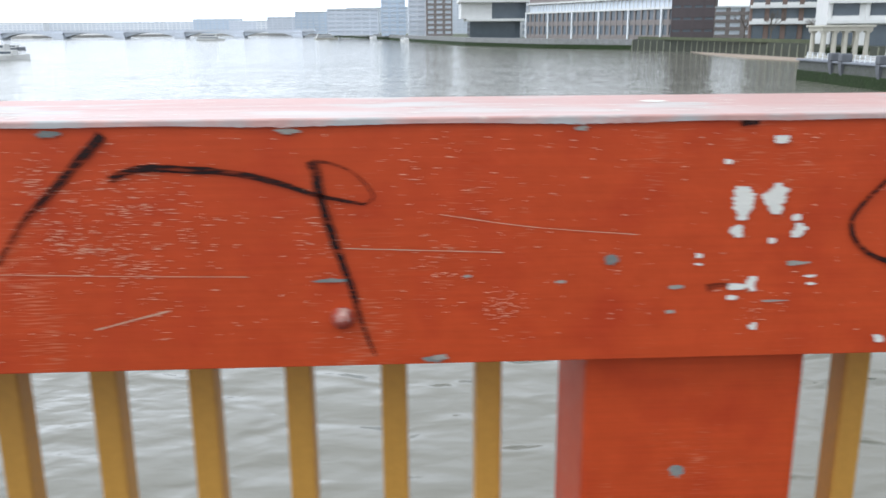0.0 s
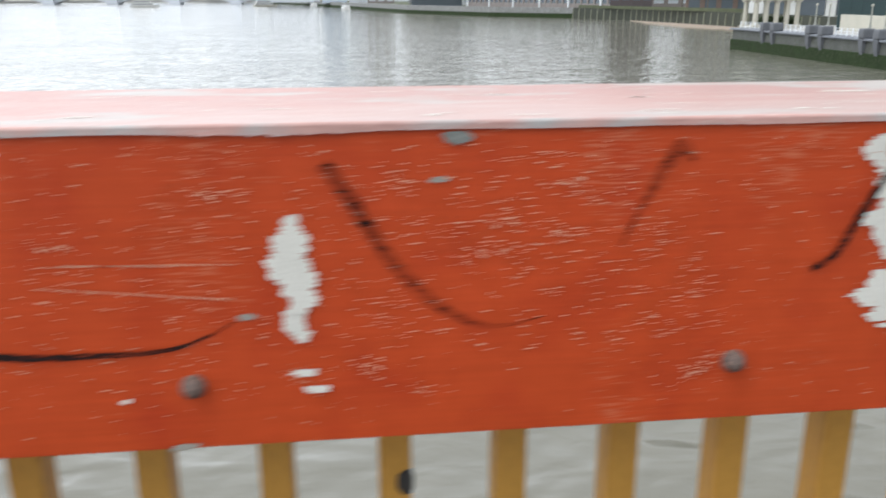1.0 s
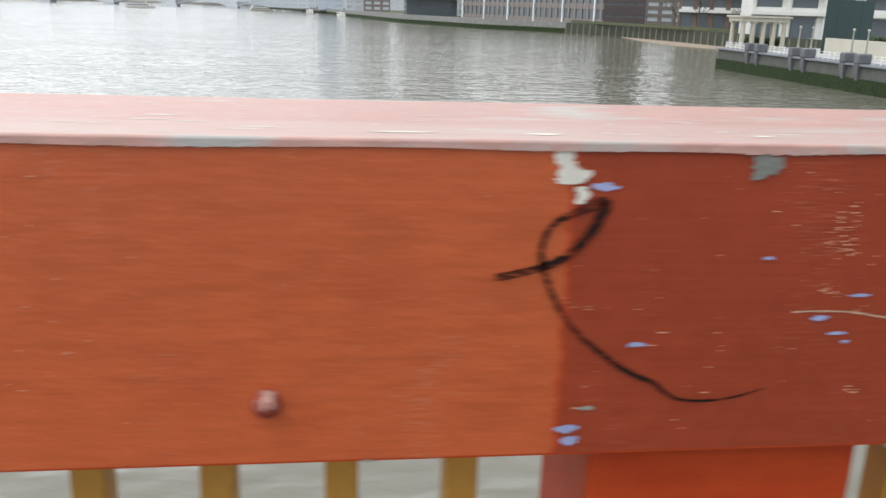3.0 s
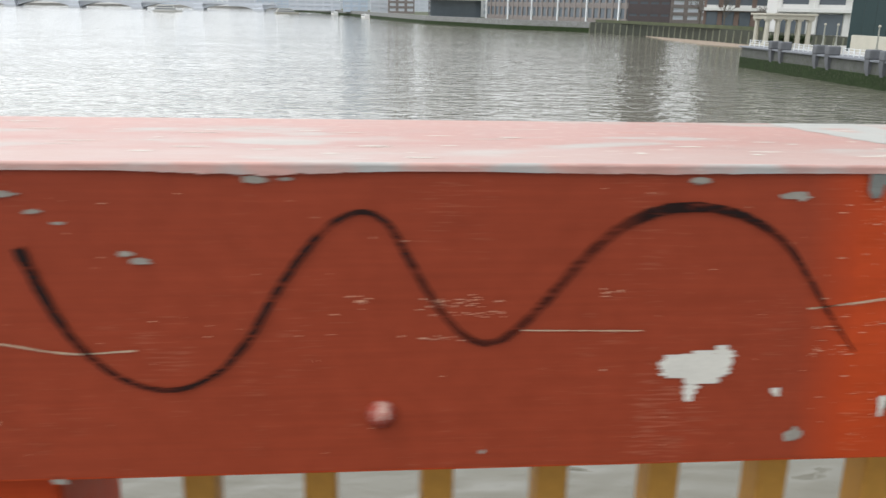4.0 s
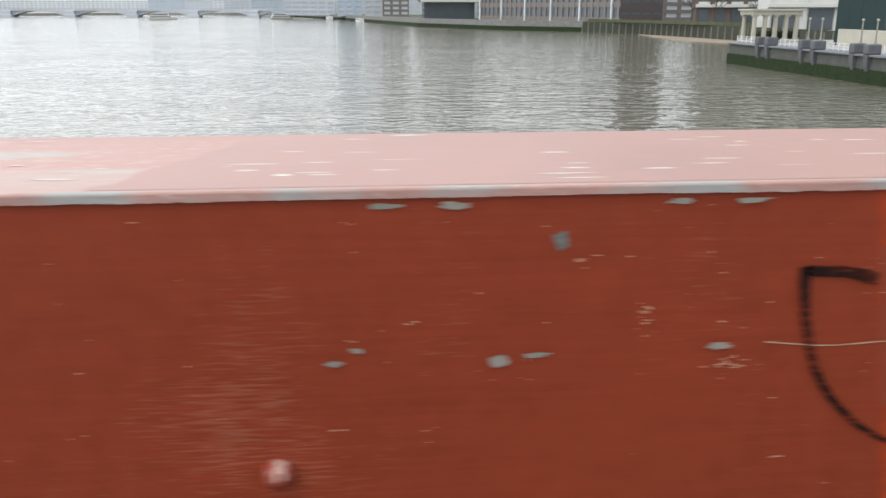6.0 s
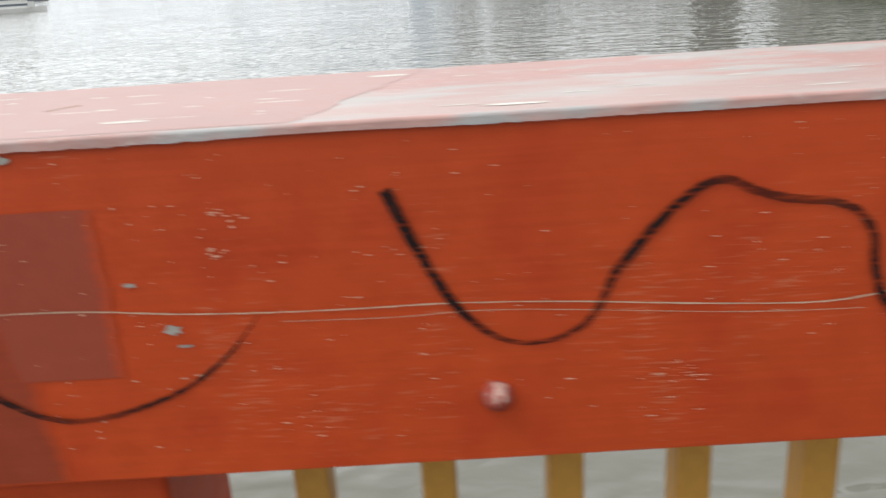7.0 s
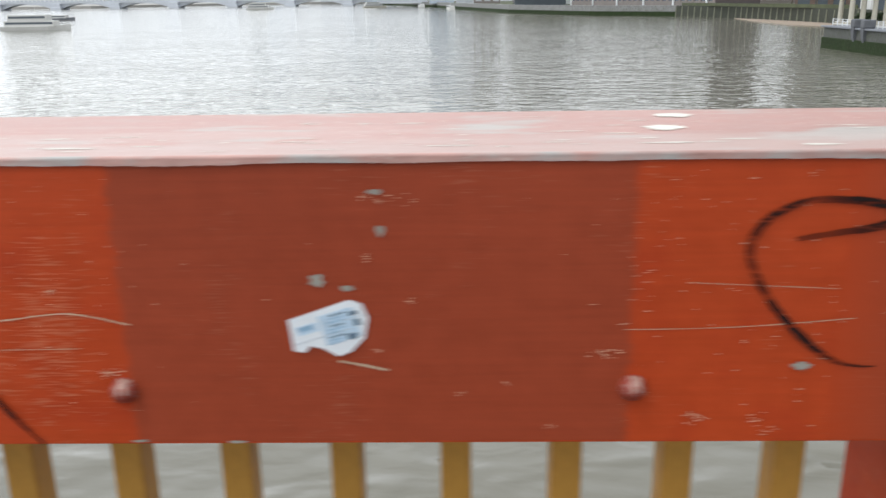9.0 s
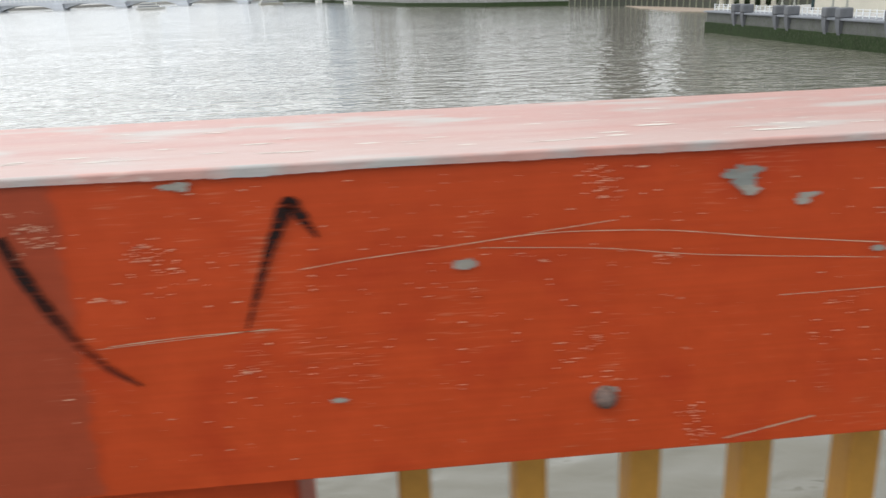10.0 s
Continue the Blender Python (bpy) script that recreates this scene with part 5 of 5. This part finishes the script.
# walk furniture
setting("garden_wall", box(77.5, 78.0, 58, 127, -3.98, -1.5, 0.05), M_CREAM, "low cream garden wall", "wall")
hoarding = thing("hoarding", "dark teal site hoarding behind the garden wall", "hoarding", (77.6, 128, -3.98))
for k in range(4):
    part("panel", box(2.0 * k, 2.0 * k + 1.96, 0, 0.12, 0, 8.2, 0.02), M_TEAL, hoarding)
for k, (x, y, w, d, h) in enumerate(((80, 92, 5, 22, 3.4), (73, 143, 7, 2.5, 1.6), (80, 60, 4, 20, 3.0), (88, 142, 14, 3, 2.4))):
    bm = bmesh.new()
    for j in range(420):
        p = Vector((random.uniform(0, w), random.uniform(0, d), random.random() ** 0.7 * h))
        bmesh.ops.create_icosphere(bm, subdivisions=1, radius=random.uniform(0.18, 0.5), matrix=Matrix.LocRotScale(p, Euler((random.random() * 3, random.random() * 3, 0)), (1, 1, 0.5)))
    hedge = tagged(part("hedge", bm, M_LEAF), "dark evergreen hedge, clipped and uneven", "hedge", "hedges on the bank")
    hedge.location = (x, y, -3.98)


def bare_tree(x, y, z, height, seed, name_label):
    rnd = random.Random(seed)
    tree = thing("tree", name_label, "tree", (x, y, z), "bare trees on the bank")
    bm, twigs = bmesh.new(), bmesh.new()
    rod(bm, (0, 0, 0), (0.1, 0, height * 0.4), height * 0.024, height * 0.017)

    def grow(a, way, length, r, depth):
        b = a + way * length
        rod(bm if depth > 2 else twigs, a, b, r, r * 0.6, 6 if depth > 2 else 4)
        if depth == 0:
            return
        for _ in range(3 if depth > 1 else 4):
            turn = Vector((rnd.gauss(0, 0.55), rnd.gauss(0, 0.55), rnd.uniform(0.05, 0.5)))
            grow(a + way * length * rnd.uniform(0.55, 1.0), (way + turn).normalized(), length * rnd.uniform(0.55, 0.8), r * 0.58, depth - 1)

    for _ in range(4):
        way = Vector((rnd.gauss(0, 0.5), rnd.gauss(0, 0.5), 1)).normalized()
        grow(Vector((0.05, 0, height * rnd.uniform(0.28, 0.4))), way, height * 0.26, height * 0.012, 4)
    part("trunk", bm, M_BARK, tree)
    part("twigs", twigs, M_BARK, tree, "fine bare twigs")
    return tree


bare_tree(75, 88, -3.98, 10, 1, "leafless plane tree on the riverside walk")
bare_tree(78, 74, -3.98, 11, 2, "leafless plane tree on the riverside walk")
bare_tree(90, 108, -3.98, 9, 3, "leafless small tree behind the garden wall")
bare_tree(114, 262, -4.03, 11, 4, "leafless tree on the grassy bank")
bare_tree(121, 300, -4.03, 13, 5, "leafless tree beside the dark brick block")
bare_tree(117, 240, -4.03, 9, 6, "leafless tree on the grassy bank")

# timber piling below the grass, and the quay beyond
# boards darker than the piles, so the gaps between piles read dark
M_BOARD = material("dark_gap_boards", (0.038, 0.042, 0.03), 0.85, vary=0.3, scale=1, bump=0.4, bump_scale=12)
piling = thing("timber_piling", "weathered timber river wall on close-set piles", "river wall", kind="structure")
line = ((90, 330), (101, 294), (106.5, 255), (108.5, 225), (108.5, 151))
for a, b in zip(line, line[1:]):
    part("boarding", wall_along(a, b, 0.5, WATER - 1, WATER + 3.9), M_BOARD, piling)
    n = max(int(math.hypot(b[0] - a[0], b[1] - a[1]) / 3.8), 1)
    for k in range(n):
        x, y = a[0] + (b[0] - a[0]) * k / n, a[1] + (b[1] - a[1]) * k / n
        part("pile", rod(bmesh.new(), (x - 0.5, y, WATER - 1), (x - 0.35, y, WATER + 3.6), 0.42, 0.36), M_TIMBER, piling)
setting("promenade_fence", wall_along((92, 331), (110, 226), 0.2, WATER + 3.9, WATER + 4.9), M_GRASS, "overgrown grassy edge along the bank", "bank")
quay = thing("quay_wall", "long stone quay wall with green weed", "river wall", kind="structure")
line = ((90, 330), (62, 361), (33, 434), (-12, 714), (-85, 1030))
for a, b in zip(line, line[1:]):
    part("wall", wall_along(a, b, 4.0, WATER - 1, WATER + 3.9), M_QUAY, quay)
    part("weed_band", wall_along((a[0] - 0.3, a[1]), (b[0] - 0.3, b[1]), 0.9, WATER - 1, WATER + 1.7), M_ALGAE, quay)


def facade(name, label, at, turn, width, depth, base, floors, storey, bay, wall_mat, frame_mat, sill=0.3, balcony=None, ground=0.0, pilaster=0.0, pil_mat=None, pane_mat=M_GLASS):
    """A building with real window openings: piers and spandrels before set-back panes. Its front runs along local x, facing -y."""
    house = thing(name, label, "building", (*at, base), turn=turn)
    high = ground + floors * storey
    part("core", box(0, width, 0.5, depth, 0, high), wall_mat, house)
    part("roof", box(-0.4, width + 0.4, -0.4, depth + 0.4, high, high + 0.8, 0.05), frame_mat, house)
    n = max(int(round(width / bay)), 1)
    step = width / n
    for k in range(n + 1):
        part("pier", box(max(k * step - bay * 0.14, 0), min(k * step + bay * 0.14, width), 0, 0.52, 0, high), wall_mat, house)
    # dark panes stand for the shade in the recesses between piers
    if ground:
        for k in range(n):
            part("ground_floor_opening", box(k * step + step * 0.16, (k + 1) * step - step * 0.16, 0.3, 0.52, 0.3, ground - 0.6), M_GLASS, house)
    pane = None
    for f in range(floors):
        z = ground + f * storey
        part("spandrel", box(0, width, 0.06, 0.54, z, z + storey * sill), balcony or wall_mat, house)
        if balcony:
            part("balcony", box(-0.1, width + 0.1, -1.3, 0.05, z - 0.25, z + 0.75, 0.03), balcony, house, "white balcony front")
        for k in range(n):
            at_pane = (k * step + step / 2, 0.42, z + storey * (sill + 1) / 2)
            if pane is None:
                bm = box(-step * 0.37, step * 0.37, 0, 0.06, -storey * (1 - sill) / 2, storey * (1 - sill) / 2)
                pane = part("window", bm, pane_mat, house)
                pane.location = at_pane
            elif len(house.children) < 150:
                again("window", pane, at_pane, house)
    if pilaster:
        for k in range(int(width / pilaster) + 1):
            part("pilaster", box(k * pilaster, k * pilaster + 0.9, -0.5, 0.3, 0, high, 0.03), pil_mat or frame_mat, house)
    return house


BANK = WATER + 3.0
# floor counts run on out of view, so the river mirrors tall fronts
facade("apartment_building", "white rendered riverside apartment building with deep balconies", (111.2, 222), -0.30, 72, 18, BANK, 10, 5.1, 9.05, M_WHITE, M_WHITE, 0.34, M_WHITE, 6.2, 9.05, M_WHITE)
facade("apartment_building", "brown brick apartment building with white balcony bands", (115.2, 282), -0.37, 26, 18, BANK, 13, 5.1, 5.3, M_BRICK, M_WHITE, 0.3, M_WHITE, 6.3)
facade("apartment_building", "dark clad block with few windows", (102.6, 325.4), -0.33, 15.6, 16, BANK, 15, 4.4, 3.9, M_DARK, M_DARK, 0.8)
hall = facade("riverside_hall", "long taupe riverside hall with pale pilasters and a glazed gallery", (67, 460), math.atan2(-130, 48), 138, 7, BANK, 2, 6.2, 4.6, M_TAUPE, M_WHITE, 0.35, None, 0.0, 23, M_PALE)
# storeys above the gallery are unseen, added to darken the river's reflection
part("gallery", box(0, 138, 2.2, 9, 13.0, 30.0), M_TAUPE, hall, "set-back upper storeys, those above the gallery unseen, added for river reflections")
part("gallery_glazing", box(0.5, 137.5, 2.0, 2.25, 13.3, 16.6), M_PALE_GLASS, hall, "pale gallery glazing")
mullion = None
for k in range(47):
    if mullion is None:
        mullion = part("mullion", box(-0.12, 0.12, 1.7, 2.1, 13.2, 17.0), M_WHITE, hall, "white mullion")
        mullion.location = (0, 0, 0)
    else:
        again("mullion", mullion, (3.0 * k, 0, 0), hall)
part("gallery_roof", box(-0.5, 138.5, 0.6, 9, 17.0, 17.7, 0.05), M_WHITE, hall, "white roof edge")
deck_house = thing("waterfront_building", "white riverside building with broad cantilevered roof slabs", "building", (37, 480, BANK))
# base takes dark glass colour for the shade below the cantilevered slab
part("base", box(2, 30, 2, 20, 0, 9), M_GLASS, deck_house, "ground floor coloured dark for the recess under the slab")
part("lower_slab", box(0, 35, -3, 22, 9, 10.4, 0.1), M_WHITE, deck_house, "white roof slab")
part("upper_storey", box(-3, 14, 0, 20, 10.4, 19), M_WHITE, deck_house)
part("upper_glazing", box(14, 33, 1, 20, 10.4, 19), M_GLASS, deck_house)
part("upper_slab", box(-4, 36, -3, 22, 19, 20.6, 0.1), M_WHITE, deck_house, "white roof slab")
# this upper part is unseen, raised so the river mirrors less sky
part("tower", box(-2, 30, 2, 20, 20.6, 44), M_TAUPE, deck_house)

# distant blocks wear paler, bluer colours in place of haze
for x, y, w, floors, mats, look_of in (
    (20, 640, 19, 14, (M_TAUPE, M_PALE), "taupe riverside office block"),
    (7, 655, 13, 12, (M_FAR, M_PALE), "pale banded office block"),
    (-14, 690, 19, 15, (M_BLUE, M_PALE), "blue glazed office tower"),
    (-62, 760, 44, 12, (M_FAR, M_PALE), "office block far along the river, pale grey with painted haze"),
    (-125, 1060, 58, 14, (M_BLUE, M_PALE), "tower block far along the river, blue-grey with painted haze"),
    (-215, 1330, 70, 11, (M_PALE, M_PALE), "distant block beyond the bridge, paled for haze"),
    (-330, 1420, 75, 12, (M_BLUE, M_PALE), "distant block beyond the bridge, pale blue for haze"),
    (-470, 1480, 126, 8, (M_PALE, M_PALE), "low distant block beyond the bridge, paled for haze"),
    (-610, 1500, 142, 7, (M_PALE, M_PALE), "low distant block beyond the bridge, paled for haze"),
    (-760, 1450, 182, 9, (M_PALE, M_WHITE), "distant block beyond the bridge, paled for haze"),
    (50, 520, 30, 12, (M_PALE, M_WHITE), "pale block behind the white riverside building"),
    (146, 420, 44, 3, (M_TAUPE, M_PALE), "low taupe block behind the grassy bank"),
    (-70, 1180, 60, 18, (M_FAR, M_FAR), "block far along the river, blue-grey with painted haze"),
    (-5, 1000, 45, 17, (M_FAR, M_FAR), "block far along the river, blue-grey with painted haze"),
    (45, 900, 60, 20, (M_FAR, M_FAR), "block far along the river, blue-grey with painted haze"),
    (-185, 1240, 70, 13, (M_FAR, M_FAR), "block far along the river, blue-grey with painted haze"),
    (-265, 1380, 70, 9, (M_FAR, M_PALE), "low block beyond the bridge, blue-grey with painted haze"),
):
    # unseen heights follow the river's reflection: near blocks taller, far ones lower
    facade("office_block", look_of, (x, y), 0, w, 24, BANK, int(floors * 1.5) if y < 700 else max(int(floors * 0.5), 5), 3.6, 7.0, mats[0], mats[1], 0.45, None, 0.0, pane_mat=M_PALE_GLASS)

# low stone bridge across the river, far off, haze painted into its grey
bridge = thing("arch_bridge", "low-arched road bridge on stone piers far down the river, grey with painted haze", "bridge", (0, 900, 0))
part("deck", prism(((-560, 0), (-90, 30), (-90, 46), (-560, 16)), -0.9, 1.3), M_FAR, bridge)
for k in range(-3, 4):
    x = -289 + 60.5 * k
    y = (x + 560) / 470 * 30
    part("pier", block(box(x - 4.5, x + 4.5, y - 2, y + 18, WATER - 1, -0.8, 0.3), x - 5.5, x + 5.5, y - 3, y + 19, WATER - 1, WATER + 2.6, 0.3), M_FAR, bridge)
    bm, n = bmesh.new(), 14
    for j in range(n):
        a, b = j / n, (j + 1) / n
        top = -0.85
        za, zb = (top - 5.0 * (2 * q - 1) ** 2 - 0.2 for q in (a, b))
        vs = [bm.verts.new(v) for v in ((x + 4.5 + 51.5 * a, y + 2, za), (x + 4.5 + 51.5 * b, y + 2, zb), (x + 4.5 + 51.5 * b, y + 2, top), (x + 4.5 + 51.5 * a, y + 2, top))]
        bm.faces.new(vs)
    bmesh.ops.remove_doubles(bm, verts=bm.verts, dist=0.001)
    made = bmesh.ops.extrude_face_region(bm, geom=bm.faces[:])
    bmesh.ops.translate(bm, vec=(0, 12, 0), verts=[v for v in made["geom"] if isinstance(v, bmesh.types.BMVert)])
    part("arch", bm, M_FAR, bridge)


def boat(label, at, length, hull_mat, turn=0.0, decks=2):
    """A river boat: a pointed hull, stepped cabins with window bands, and a mast."""
    craft = thing("river_boat", label, "boat", (*at, WATER), "boats moored on the river", turn=turn)
    w = length * 0.11
    bm, rings = bmesh.new(), []
    for s in range(11):
        q = s / 10
        half = w * min(1, (1 - q) * 3.2 + 0.02) * (0.85 + 0.15 * min(q * 6, 1))
        x = (q - 0.5) * length
        lift = 0.25 * q**3 * w
        rings.append([bm.verts.new(v) for v in ((x, -half, w * 0.5 + lift), (x, -half * 0.8, -0.4), (x, half * 0.8, -0.4), (x, half, w * 0.5 + lift))])
    for a, b in zip(rings, rings[1:]):
        for k in range(4):
            bm.faces.new((a[k], b[k], b[(k + 1) % 4], a[(k + 1) % 4]))
    bm.faces.new(rings[0])
    bm.faces.new(rings[-1][::-1])
    bmesh.ops.recalc_face_normals(bm, faces=bm.faces)
    part("hull", bm, hull_mat, craft)
    z, x1 = w * 0.5, length * 0.30
    for d in range(decks):
        x0 = -length * (0.44 - 0.06 * d)
        part("cabin", box(x0, x1 - d * length * 0.1, -w * 0.8, w * 0.8, z, z + w * 0.75, 0.08), M_WHITE, craft)
        part("window_band", box(x0 + 0.5, x1 - d * length * 0.1 - 0.5, -w * 0.82, w * 0.82, z + w * 0.3, z + w * 0.58), M_GLASS, craft, "dark cabin windows")
        z += w * 0.75
    part("mast", rod(bmesh.new(), (0, 0, z), (0, 0, z + w), 0.09, 0.05), M_PALE, craft)
    return craft


boat("white two-decked passenger boat moored on the river", (-121, 264), 21, M_WHITE)
boat("blue-hulled barge moored beside a passenger boat", (-142, 258), 18, M_HULL, decks=1)
boat("small grey workboat moored on the river", (-178, 402), 17, M_IRON, decks=1)
boat("white passenger boat moored far down the river", (-150, 700), 22, M_WHITE, 0.1)
boat("cream passenger boat moored by the quay", (-62, 742), 20, M_CREAM, 0.3)
boat("white boat moored along the quay", (3, 570), 18, M_WHITE, 1.75, 1)
boat("white boat moored along the quay", (-22, 720), 20, M_WHITE, 1.75, 1)
